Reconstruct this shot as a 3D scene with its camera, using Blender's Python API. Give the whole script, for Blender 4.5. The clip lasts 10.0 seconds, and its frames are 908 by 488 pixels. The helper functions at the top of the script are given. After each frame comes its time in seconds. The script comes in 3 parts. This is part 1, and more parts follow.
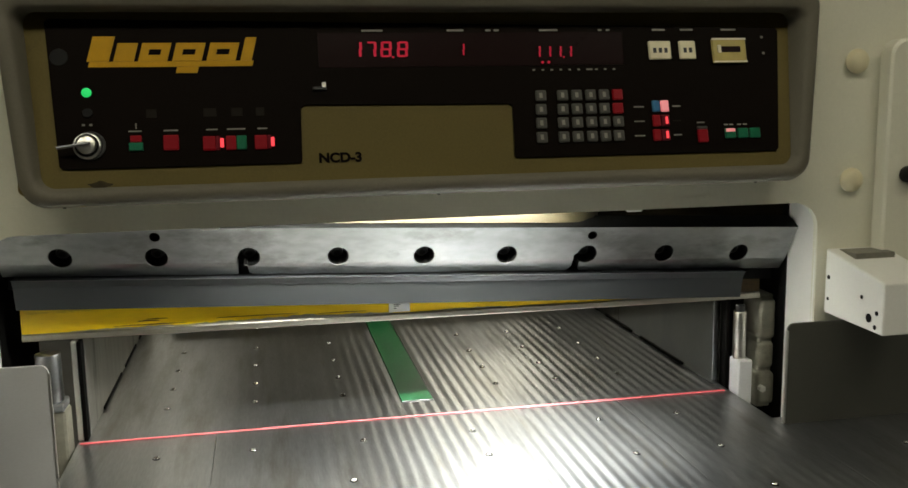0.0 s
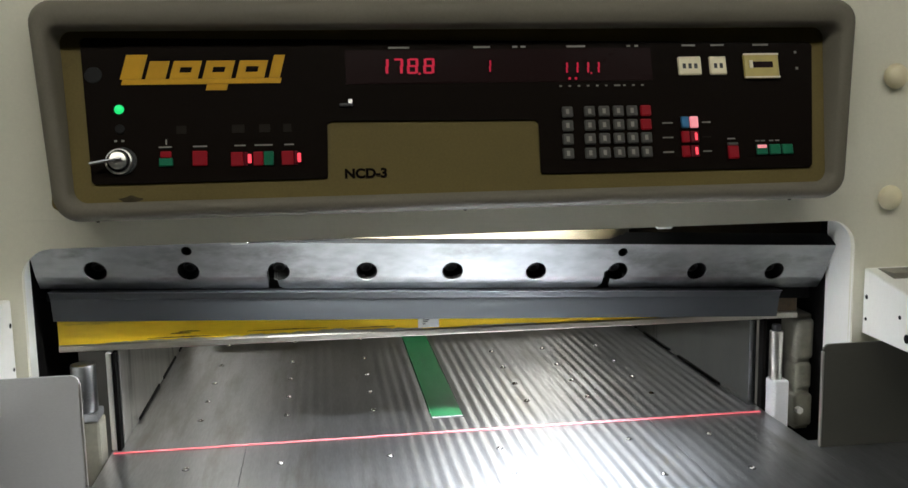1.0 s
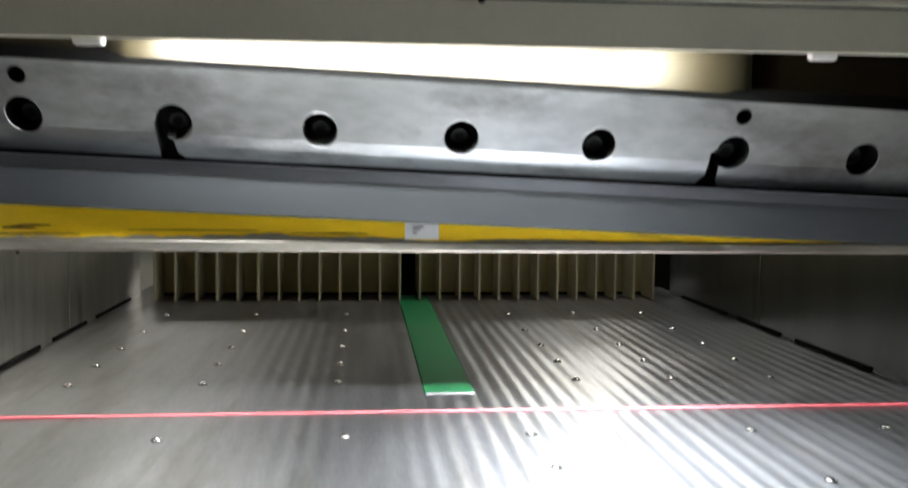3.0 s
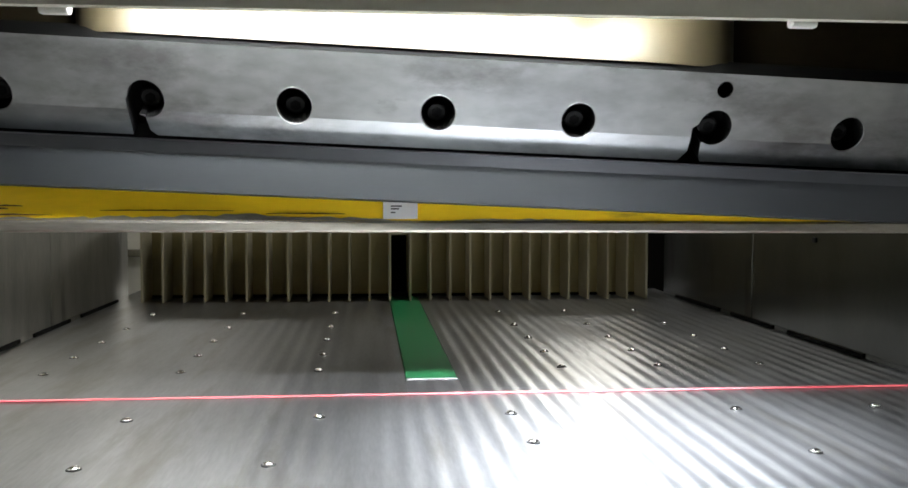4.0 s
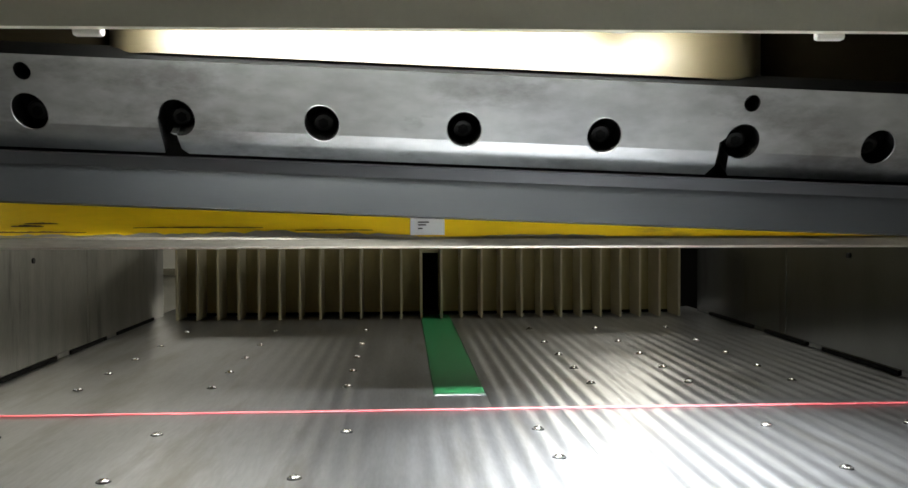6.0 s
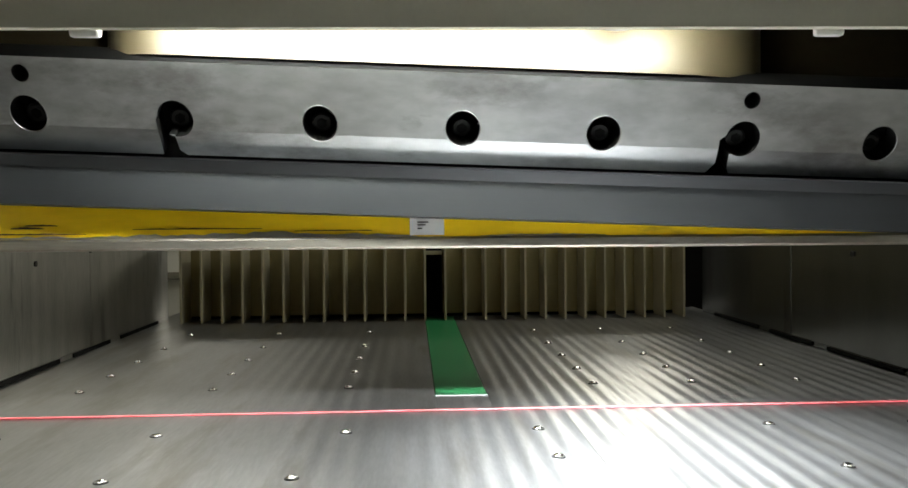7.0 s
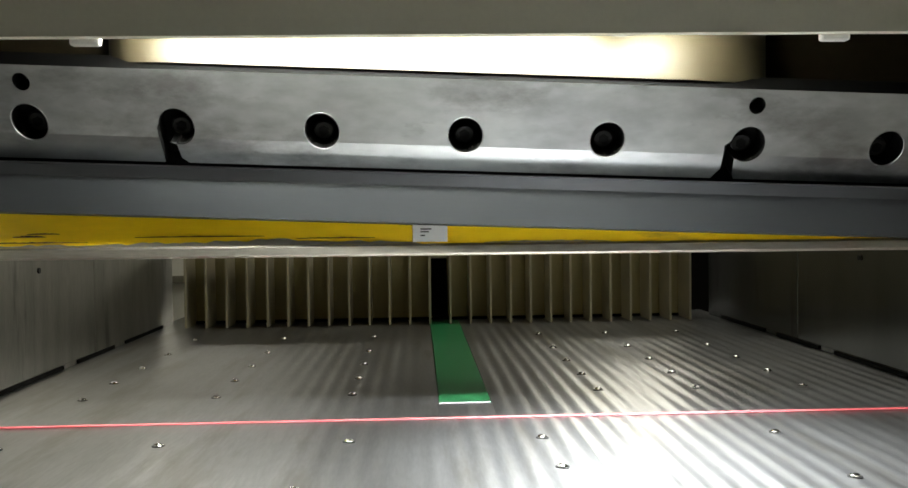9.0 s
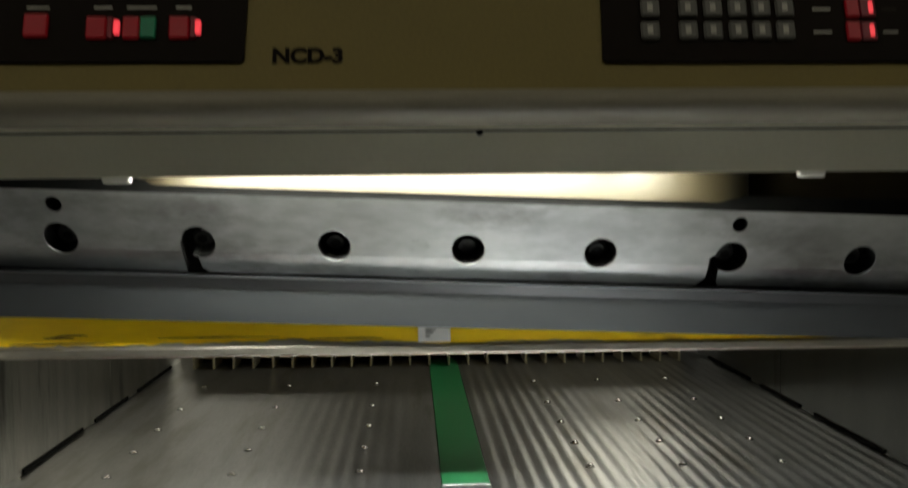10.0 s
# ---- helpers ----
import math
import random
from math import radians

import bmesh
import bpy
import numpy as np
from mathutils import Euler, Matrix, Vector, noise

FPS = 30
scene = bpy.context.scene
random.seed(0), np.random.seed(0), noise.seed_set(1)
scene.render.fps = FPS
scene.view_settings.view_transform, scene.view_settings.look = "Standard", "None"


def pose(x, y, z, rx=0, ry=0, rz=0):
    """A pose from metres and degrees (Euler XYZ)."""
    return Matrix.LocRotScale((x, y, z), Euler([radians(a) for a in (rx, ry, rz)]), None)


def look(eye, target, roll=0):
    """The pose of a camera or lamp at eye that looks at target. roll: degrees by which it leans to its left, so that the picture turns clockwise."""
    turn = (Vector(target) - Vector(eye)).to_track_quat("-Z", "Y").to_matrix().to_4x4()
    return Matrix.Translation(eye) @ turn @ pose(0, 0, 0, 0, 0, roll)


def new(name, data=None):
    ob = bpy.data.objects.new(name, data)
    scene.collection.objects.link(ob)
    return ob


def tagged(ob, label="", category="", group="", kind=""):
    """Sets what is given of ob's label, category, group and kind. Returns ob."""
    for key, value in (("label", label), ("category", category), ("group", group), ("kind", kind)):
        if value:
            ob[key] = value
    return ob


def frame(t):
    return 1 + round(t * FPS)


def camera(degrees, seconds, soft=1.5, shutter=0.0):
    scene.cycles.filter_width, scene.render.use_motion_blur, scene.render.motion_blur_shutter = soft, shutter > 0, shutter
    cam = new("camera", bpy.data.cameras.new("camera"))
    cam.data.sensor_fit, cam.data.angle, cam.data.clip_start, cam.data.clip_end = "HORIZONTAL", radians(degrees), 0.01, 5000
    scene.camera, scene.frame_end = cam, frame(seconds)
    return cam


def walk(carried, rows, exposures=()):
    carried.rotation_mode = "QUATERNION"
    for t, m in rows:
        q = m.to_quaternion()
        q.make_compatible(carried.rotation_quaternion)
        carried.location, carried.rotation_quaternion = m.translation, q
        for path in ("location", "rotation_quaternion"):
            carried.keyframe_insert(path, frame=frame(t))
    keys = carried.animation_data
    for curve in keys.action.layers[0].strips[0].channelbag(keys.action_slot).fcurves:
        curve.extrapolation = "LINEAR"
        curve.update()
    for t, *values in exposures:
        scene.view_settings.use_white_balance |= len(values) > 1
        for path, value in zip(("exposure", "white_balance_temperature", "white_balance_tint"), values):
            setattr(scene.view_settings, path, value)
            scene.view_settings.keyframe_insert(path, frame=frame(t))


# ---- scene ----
cam = camera(51.7, 10.0, shutter=0.4)
EXPO = [(0.0, -0.15, 7200, 4), (0.5, 0.05, 6600, 10), (1.0, 0.22, 6350, 10), (1.5, 0.25, 6350, 10), (2.0, 0.22, 6400, 10), (2.5, 0.2, 6400, 10), (3.0, 0.25, 6400, 10), (4.3, 0.0, 6400, 10), (5.0, -0.1, 6550, 10), (7.0, -0.05, 6800, 6), (9.0, -0.05, 6900, 6), (9.5, -0.15, 6900, 6), (10.0, -0.6, 7150, 4)]
LIGHTS = ((-1.8, -1.42), (-0.25, -1.42), (1.3, -1.42), (0.85, 0.42), (0.85, 0.98), (-1.3, 4.4), (1.3, 4.4))
PATH = [
    (0, (-0.265, -1.577, 1.482), (0.123, 0.359, 1.159), -0.9),
    (0.5, (-0.233, -1.573, 1.48), (0.081, 0.379, 1.175), -0.7),
    (1, (-0.221, -1.585, 1.481), (0.054, 0.375, 1.194), -1.0),
    (1.5, (-0.209, -1.576, 1.482), (0.053, 0.385, 1.19), -0.9),
    (2, (-0.198, -1.44, 1.436), (0.057, 0.524, 1.157), -0.4),
    (2.2, (-0.193, -1.342, 1.407), (0.061, 0.621, 1.121), -0.2),
    (2.5, (-0.164, -1.164, 1.349), (0.053, 0.807, 1.083), 0.2),
    (2.8, (-0.126, -1.031, 1.246), (0.066, 0.95, 1.052), 0.6),
    (3, (-0.103, -0.989, 1.162), (0.086, 0.997, 1.016), 0.5),
    (3.2, (-0.09, -0.971, 1.139), (0.093, 1.013, 0.966), 0.5),
    (4.3, (-0.073, -0.979, 1.111), (0.106, 1.011, 1.033), -0.1),
    (4.5, (-0.071, -0.981, 1.113), (0.091, 1.01, 1.037), 0.1),
    (5, (-0.069, -0.986, 1.112), (0.069, 1.008, 1.047), -0.0),
    (5.5, (-0.068, -0.983, 1.111), (0.051, 1.012, 1.051), -0.1),
    (7, (-0.056, -0.978, 1.105), (0.033, 1.02, 1.057), -0.6),
    (7.5, (-0.052, -0.975, 1.103), (0.028, 1.023, 1.057), -0.7),
    (8, (-0.052, -0.974, 1.103), (0.029, 1.024, 1.056), -0.8),
    (8.5, (-0.052, -0.973, 1.104), (0.027, 1.025, 1.059), -0.9),
    (9, (-0.052, -0.972, 1.113), (0.023, 1.026, 1.064), -0.8),
    (9.5, (-0.053, -0.981, 1.136), (0.025, 1.017, 1.078), -0.9),
    (9.8, (-0.058, -1.015, 1.197), (0.03, 0.981, 1.115), -0.8),
    (10, (-0.064, -1.037, 1.26), (0.025, 0.959, 1.16), -0.6),
]
walk(cam, [(t, look(eye, target, roll)) for t, eye, target, roll in PATH], EXPO)

from mathutils.geometry import tessellate_polygon

# ---- world and lights ----
world = bpy.data.worlds.new("world")
scene.world = world
world.use_nodes = True
world.node_tree.nodes["Background"].inputs[0].default_value = (0.9, 0.95, 1.0, 1)
world.node_tree.nodes["Background"].inputs[1].default_value = 0.008


TUBE_GLOW = 185.0
BULB_GLOW = 60.0
SPOT_WATTS = 84.0
WINDOW_GLOW = 7.0


# ---- materials ----
def mat(name, colour, rough=0.5, metal=0.0, var=0.12, scale=6.0, stretch=(1, 1, 1), fine=90.0, bump=0.05, rvar=0.1, coat=0.0,
        dirt=None, dirt_at=0.62, dirt_scale=9.0, aniso=0.0, spec=0.5):
    """Principled paint, plastic or metal, with a broad and a fine variation of colour, gloss and relief."""
    m = bpy.data.materials.new(name)
    m.use_nodes = True
    nt = m.node_tree
    n, l = nt.nodes, nt.links
    b = n["Principled BSDF"]
    b.inputs["Metallic"].default_value = metal
    b.inputs["Coat Weight"].default_value = coat
    b.inputs["Anisotropic"].default_value = aniso
    b.inputs["Specular IOR Level"].default_value = spec
    tc = n.new("ShaderNodeTexCoord")
    mp = n.new("ShaderNodeMapping")
    mp.inputs["Scale"].default_value = stretch
    l.new(tc.outputs["Object"], mp.inputs[0])
    broad = n.new("ShaderNodeTexNoise")
    broad.inputs["Scale"].default_value = scale
    broad.inputs["Detail"].default_value = 5
    tiny = n.new("ShaderNodeTexNoise")
    tiny.inputs["Scale"].default_value = fine
    tiny.inputs["Detail"].default_value = 3
    for t in (broad, tiny):
        l.new(mp.outputs[0], t.inputs["Vector"])
    mix = n.new("ShaderNodeMix")
    mix.data_type = "RGBA"
    lo = [max(0, c * (1 - var)) for c in colour]
    hi = [min(1, c * (1 + var)) for c in colour]
    mix.inputs[6].default_value = (*lo, 1)
    mix.inputs[7].default_value = (*hi, 1)
    add = n.new("ShaderNodeMath")
    add.operation = "MULTIPLY_ADD"
    add.inputs[1].default_value = 0.35
    l.new(tiny.outputs[0], add.inputs[0])
    half = n.new("ShaderNodeMath")
    half.operation = "MULTIPLY"
    half.inputs[1].default_value = 0.65
    l.new(broad.outputs[0], half.inputs[0])
    l.new(half.outputs[0], add.inputs[2])
    ramp = n.new("ShaderNodeMapRange")
    ramp.inputs[1].default_value, ramp.inputs[2].default_value = 0.32, 0.68
    l.new(add.outputs[0], ramp.inputs[0])
    l.new(ramp.outputs[0], mix.inputs[0])
    out = mix.outputs[2]
    if dirt:
        d = n.new("ShaderNodeTexNoise")
        d.inputs["Scale"].default_value = dirt_scale
        d.inputs["Detail"].default_value = 7
        d.inputs["Roughness"].default_value = 0.65
        l.new(mp.outputs[0], d.inputs["Vector"])
        r = n.new("ShaderNodeMapRange")
        r.inputs[1].default_value, r.inputs[2].default_value = dirt_at, dirt_at + 0.12
        l.new(d.outputs[0], r.inputs[0])
        mx = n.new("ShaderNodeMix")
        mx.data_type = "RGBA"
        mx.inputs[7].default_value = (*dirt, 1)
        l.new(r.outputs[0], mx.inputs[0])
        l.new(out, mx.inputs[6])
        out = mx.outputs[2]
    l.new(out, b.inputs["Base Color"])
    rr = n.new("ShaderNodeMapRange")
    rr.inputs[3].default_value, rr.inputs[4].default_value = max(0.03, rough - rvar), min(1, rough + rvar)
    l.new(add.outputs[0], rr.inputs[0])
    l.new(rr.outputs[0], b.inputs["Roughness"])
    bp = n.new("ShaderNodeBump")
    bp.inputs["Strength"].default_value = bump
    bp.inputs["Distance"].default_value = 0.002
    l.new(add.outputs[0], bp.inputs["Height"])
    if bump:
        l.new(bp.outputs[0], b.inputs["Normal"])
    return m


def glow(name, colour, strength, base=(0.1, 0.1, 0.1)):
    m = bpy.data.materials.new(name)
    m.use_nodes = True
    b = m.node_tree.nodes["Principled BSDF"]
    b.inputs["Base Color"].default_value = (*base, 1)
    b.inputs["Roughness"].default_value = 0.35
    b.inputs["Specular IOR Level"].default_value = 0.12
    b.inputs["Emission Color"].default_value = (*colour, 1)
    b.inputs["Emission Strength"].default_value = strength
    return m


M_cover = mat("cream_paint", (0.71, 0.69, 0.565), 0.42, var=0.05, scale=3, fine=220, bump=0.04, dirt=(0.50, 0.475, 0.39), dirt_at=0.64, dirt_scale=4)
M_white = mat("white_paint", (0.80, 0.79, 0.74), 0.38, var=0.05, scale=5, fine=200, bump=0.04, dirt=(0.5, 0.47, 0.4), dirt_at=0.68)
M_bezel = mat("taupe_plastic", (0.135, 0.122, 0.092), 0.55, var=0.12, scale=5, fine=300, bump=0.06, spec=0.3)
M_olive = mat("olive_panel", (0.118, 0.090, 0.028), 0.6, var=0.16, scale=4, fine=260, bump=0.04, spec=0.15, dirt=(0.075, 0.058, 0.025), dirt_at=0.62)
M_black = mat("dark_fascia", (0.005, 0.003, 0.0018), 0.5, var=0.15, scale=6, fine=300, bump=0.02, spec=0.03)
M_window = mat("display_window", (0.010, 0.003, 0.003), 0.3, var=0.1, bump=0.0, spec=0.04)
M_gold = mat("gold_enamel", (0.50, 0.27, 0.012), 0.5, var=0.1, scale=30, bump=0.02, spec=0.12)
M_grey_key = mat("grey_key", (0.075, 0.073, 0.066), 0.5, var=0.12, scale=60, bump=0.02, spec=0.12)
M_red_key = mat("red_key", (0.12, 0.004, 0.012), 0.35, var=0.1, scale=60, bump=0.02, spec=0.12)
M_green_key = mat("green_key", (0.008, 0.13, 0.065), 0.35, var=0.1, scale=60, bump=0.02, spec=0.12)
M_blue_key = mat("blue_key", (0.04, 0.16, 0.32), 0.35, var=0.1, scale=60, bump=0.02, spec=0.12)
M_red_lit = glow("lit_red_lamp", (1.0, 0.06, 0.09), 1.3, (0.5, 0.05, 0.05))
M_pink_lit = glow("lit_pink_lamp", (1.0, 0.28, 0.34), 0.55, (0.6, 0.3, 0.3))
M_red_btn = glow("lit_red_button", (1.0, 0.008, 0.02), 0.05, (0.13, 0.004, 0.010))
M_digit = glow("red_digit", (1.0, 0.02, 0.09), 0.34, (0.2, 0.01, 0.01))
M_led = glow("green_lamp", (0.02, 1.0, 0.24), 0.6, (0.05, 0.4, 0.15))
M_print = mat("pale_print", (0.22, 0.21, 0.18), 0.6, var=0.05, bump=0.0)
M_dim_print = mat("faint_print", (0.014, 0.011, 0.008), 0.6, var=0.05, bump=0.0, spec=0.08)
M_stain = mat("oil_stain", (0.040, 0.030, 0.014), 0.6, var=0.4, scale=60, bump=0.02, spec=0.12)
M_ivory = mat("ivory_plastic", (0.70, 0.63, 0.42), 0.4, var=0.06, scale=20, bump=0.03)
M_brass = mat("ochre_plate", (0.40, 0.31, 0.06), 0.4, var=0.1, scale=30, bump=0.03)
M_steel = mat("brushed_steel", (0.44, 0.45, 0.47), 0.44, 1.0, var=0.16, scale=5, stretch=(0.5, 4, 4), fine=120, bump=0.06, rvar=0.1)
M_plate = mat("ground_steel_plate", (0.245, 0.25, 0.252), 0.35, 0.96, var=0.26, scale=7, stretch=(0.8, 1.6, 1.6), fine=45, bump=0.03, rvar=0.09,
              dirt=(0.14, 0.14, 0.138), dirt_at=0.53, dirt_scale=6)
M_bar = mat("blade_steel", (0.036, 0.039, 0.042), 0.5, 0.4, var=0.08, scale=5, stretch=(0.4, 4, 4), fine=120, bump=0.03, rvar=0.06)
M_table = mat("table_steel", (0.385, 0.39, 0.40), 0.33, 0.97, var=0.22, scale=5, stretch=(5, 0.6, 1), fine=60, bump=0.0, rvar=0.03,
              dirt=(0.27, 0.26, 0.24), dirt_at=0.55, dirt_scale=2.6)
M_wall = mat("side_wall_steel", (0.43, 0.43, 0.405), 0.38, 1.0, var=0.22, scale=5, stretch=(1, 5, 0.8), fine=60, bump=0.02, rvar=0.06,
             dirt=(0.17, 0.17, 0.155), dirt_at=0.55, dirt_scale=2.6)
M_bluish_shaded = mat("bluish_shaded_steel", (0.19, 0.20, 0.205), 0.24, 1.0, var=0.15, scale=4, stretch=(1, 3, 0.8), fine=90, bump=0.02, rvar=0.06,
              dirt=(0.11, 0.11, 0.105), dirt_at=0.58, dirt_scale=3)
M_worn = mat("worn_yellow_paint", (0.86, 0.56, 0.006), 0.42, var=0.1, scale=8, stretch=(0.45, 2, 2.6), bump=0.06, dirt=(0.07, 0.048, 0.018), dirt_at=0.555, dirt_scale=5)
M_press = mat("rubbed_metal", (0.36, 0.335, 0.285), 0.42, 0.9, var=0.25, scale=9, stretch=(0.4, 3, 3), fine=140, bump=0.06, dirt=(0.16, 0.14, 0.10), dirt_at=0.56, dirt_scale=5)
M_grease_and_shade = mat("grease_and_shade_brown", (0.055, 0.032, 0.010), 0.5, var=0.35, scale=30, fine=160, bump=0.08, spec=0.3)
M_rim = mat("chamfer_steel", (0.17, 0.17, 0.17), 0.45, 0.9, var=0.1, scale=40, bump=0.02)
M_ball = mat("polished_ball", (0.85, 0.85, 0.85), 0.12, 1.0, var=0.03, scale=50, bump=0.0, rvar=0.03)
M_chrome = mat("bright_edge", (0.62, 0.60, 0.56), 0.3, 1.0, var=0.15, scale=6, stretch=(0.5, 4, 4), bump=0.05)
M_gauge = mat("gauge_paint", (0.25, 0.215, 0.105), 0.5, var=0.12, scale=9, stretch=(2, 2, 0.7), fine=150, bump=0.05, dirt=(0.24, 0.22, 0.15), dirt_at=0.62)
M_fin = mat("gauge_fin_edge", (0.42, 0.39, 0.29), 0.4, 0.25, var=0.12, scale=14, bump=0.04)
M_dark = mat("iron_and_shade_black", (0.0035, 0.0032, 0.003), 0.75, 0.0, var=0.3, scale=12, bump=0.1, spec=0.06)
M_beam = mat("shaded_beam_paint", (0.009, 0.0066, 0.003), 0.7, var=0.3, scale=12, bump=0.05, spec=0.05)
M_bore = mat("recess_shade_black", (0.003, 0.003, 0.003), 0.6, 0.0, var=0.3, scale=20, bump=0.05, spec=0.1)
M_bolt = mat("black_bolt", (0.018, 0.018, 0.018), 0.4, 0.2, var=0.2, scale=40, bump=0.05)
M_bolt_head = mat("shade_black_bolt_head", (0.005, 0.005, 0.005), 0.45, 0.0, var=0.3, scale=40, bump=0.05, spec=0.25)
M_cast = mat("cast_iron_paint", (0.20, 0.19, 0.15), 0.6, var=0.25, scale=18, bump=0.25, dirt=(0.08, 0.075, 0.06), dirt_at=0.58)
M_green = mat("green_paint", (0.018, 0.16, 0.06), 0.33, var=0.15, scale=7, stretch=(3, 0.7, 1), fine=80, bump=0.0, rvar=0.05, dirt=(0.05, 0.13, 0.07), dirt_at=0.6)
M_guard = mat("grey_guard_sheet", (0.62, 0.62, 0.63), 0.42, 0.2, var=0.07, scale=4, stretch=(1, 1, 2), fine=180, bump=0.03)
M_guard_dark = mat("guard_sheet_dark_reflection", (0.085, 0.083, 0.07), 0.4, 0.3, var=0.08, scale=4, stretch=(1, 1, 2), fine=180, bump=0.03)
M_label = mat("white_paper", (0.82, 0.82, 0.80), 0.6, var=0.03, scale=30, bump=0.02)
M_rubber = mat("black_plastic", (0.006, 0.006, 0.006), 0.5, var=0.1, bump=0.02, spec=0.12)
M_red_line = glow("red_light_line", (1.0, 0.10, 0.14), 0.40, (0.6, 0.18, 0.2))
M_tube = glow("white_tube", (0.93, 0.97, 1.0), TUBE_GLOW, (0.9, 0.9, 0.9))
M_bulb = glow("white_bulb", (1.0, 0.98, 0.93), BULB_GLOW, (0.9, 0.9, 0.9))
M_reflector = mat("reflector_enamel", (0.040, 0.031, 0.014), 0.6, var=0.06, scale=12, bump=0.03)
M_panel_glow = glow("ceiling_diffuser", (1.0, 0.975, 0.88), 12.0, (0.8, 0.8, 0.8))
M_added_glow = glow("added_window_glow", (1.0, 0.96, 0.86), WINDOW_GLOW, (0.7, 0.7, 0.7))
M_room = mat("plaster", (0.16, 0.157, 0.147), 0.9, var=0.05, scale=2, bump=0.05)
M_floor = mat("concrete", (0.09, 0.088, 0.082), 0.7, var=0.2, scale=3, bump=0.1)


# ---- mesh helpers ----
def thing(name, label, category, at=(0, 0, 0), rx=0, group="", kind=""):
    e = new(name)
    e.empty_display_size = 0.05
    e.matrix_basis = pose(*at, rx)
    return tagged(e, label, category, group, kind)


def part(name, bm, material, parent=None, label="", smooth=False, local=False, wound=False):
    if not wound:
        bmesh.ops.recalc_face_normals(bm, faces=bm.faces)
    me = bpy.data.meshes.new(name)
    bm.to_mesh(me)
    bm.free()
    me.materials.append(material)
    if smooth:
        me.shade_smooth()
    o = new(name, me)
    if parent:
        o.parent = parent
        if parent.type == "EMPTY" and not local:
            o.matrix_parent_inverse = parent.matrix_basis.inverted()
    if label:
        o["label"] = label
    return o


def box(x0, x1, y0, y1, z0, z1, bevel=0.0, seg=2, bm=None):
    own = bmesh.new()
    bmesh.ops.create_cube(own, size=1, matrix=Matrix.Translation(((x0 + x1) / 2, (y0 + y1) / 2, (z0 + z1) / 2)) @ Matrix.Diagonal((x1 - x0, y1 - y0, z1 - z0, 1)))
    if bevel:
        bmesh.ops.bevel(own, geom=own.edges[:], offset=bevel, segments=seg, affect="EDGES", profile=0.5)
    return merge(bm, own)


def merge(bm, own):
    if bm is None:
        return own
    me = bpy.data.meshes.new("tmp")
    own.to_mesh(me)
    own.free()
    bm.from_mesh(me)
    bpy.data.meshes.remove(me)
    return bm


def rod(p, q, r, r2=None, seg=20, bevel=0.0, bm=None):
    own = bmesh.new()
    p, q = Vector(p), Vector(q)
    d = q - p
    m = Matrix.Translation((p + q) / 2) @ d.to_track_quat("Z", "Y").to_matrix().to_4x4()
    bmesh.ops.create_cone(own, cap_ends=True, segments=seg, radius1=r, radius2=r if r2 is None else r2, depth=d.length, matrix=m)
    if bevel:
        caps = [e for e in own.edges if any(len(f.verts) > 4 for f in e.link_faces)]
        bmesh.ops.bevel(own, geom=caps, offset=bevel, segments=2, affect="EDGES", profile=0.5)
    return merge(bm, own)


def dome(c, r, h, axis="y", seg=16):
    """A shallow dome that bulges towards -y (or +z)."""
    bm = bmesh.new()
    bmesh.ops.create_uvsphere(bm, u_segments=seg, v_segments=10, radius=1)
    turn = pose(0, 0, 0, 90) if axis == "y" else Matrix()
    bmesh.ops.transform(bm, matrix=Matrix.Translation(c) @ turn @ Matrix.Diagonal((r, r, h, 1)), verts=bm.verts)
    return bm


def prism(profile, x0, x1, slope=0.0, steps=1, bm=None):
    """A (y, z) outline carried along x; z falls by slope a metre."""
    own = bmesh.new()
    rings = []
    for i in range(steps + 1):
        x = x0 + (x1 - x0) * i / steps
        rings.append([own.verts.new((x, y, z + slope * x)) for y, z in profile])
    k = len(profile)
    for a, b in zip(rings, rings[1:]):
        for i in range(k):
            own.faces.new((a[i], a[(i + 1) % k], b[(i + 1) % k], b[i]))
    own.faces.new(rings[0][::-1])
    own.faces.new(rings[-1])
    return merge(bm, own)


def cut_sheet(outer, holes, place, depth):
    """A sheet with real openings: 2D outlines, put in space by place(u, v, d), depth thick."""
    bm = bmesh.new()
    loops = [outer] + holes
    flat = [Vector((u, v, 0)) for loop in loops for u, v in loop]
    tris = tessellate_polygon([[Vector((u, v, 0)) for u, v in loop] for loop in loops])
    front = [bm.verts.new(place(p.x, p.y, 0)) for p in flat]
    back = [bm.verts.new(place(p.x, p.y, depth)) for p in flat]
    for a, b, c in tris:
        bm.faces.new((front[a], front[b], front[c]))
        bm.faces.new((back[c], back[b], back[a]))
    at = 0
    for loop in loops:
        k = len(loop)
        for i in range(k):
            a, b = at + i, at + (i + 1) % k
            bm.faces.new((front[a], front[b], back[b], back[a]))
        at += k
    return bm


def ring(cx, cz, rx, rz, seg=32):
    return [(cx + rx * math.cos(2 * math.pi * i / seg), cz + rz * math.sin(2 * math.pi * i / seg)) for i in range(seg)]


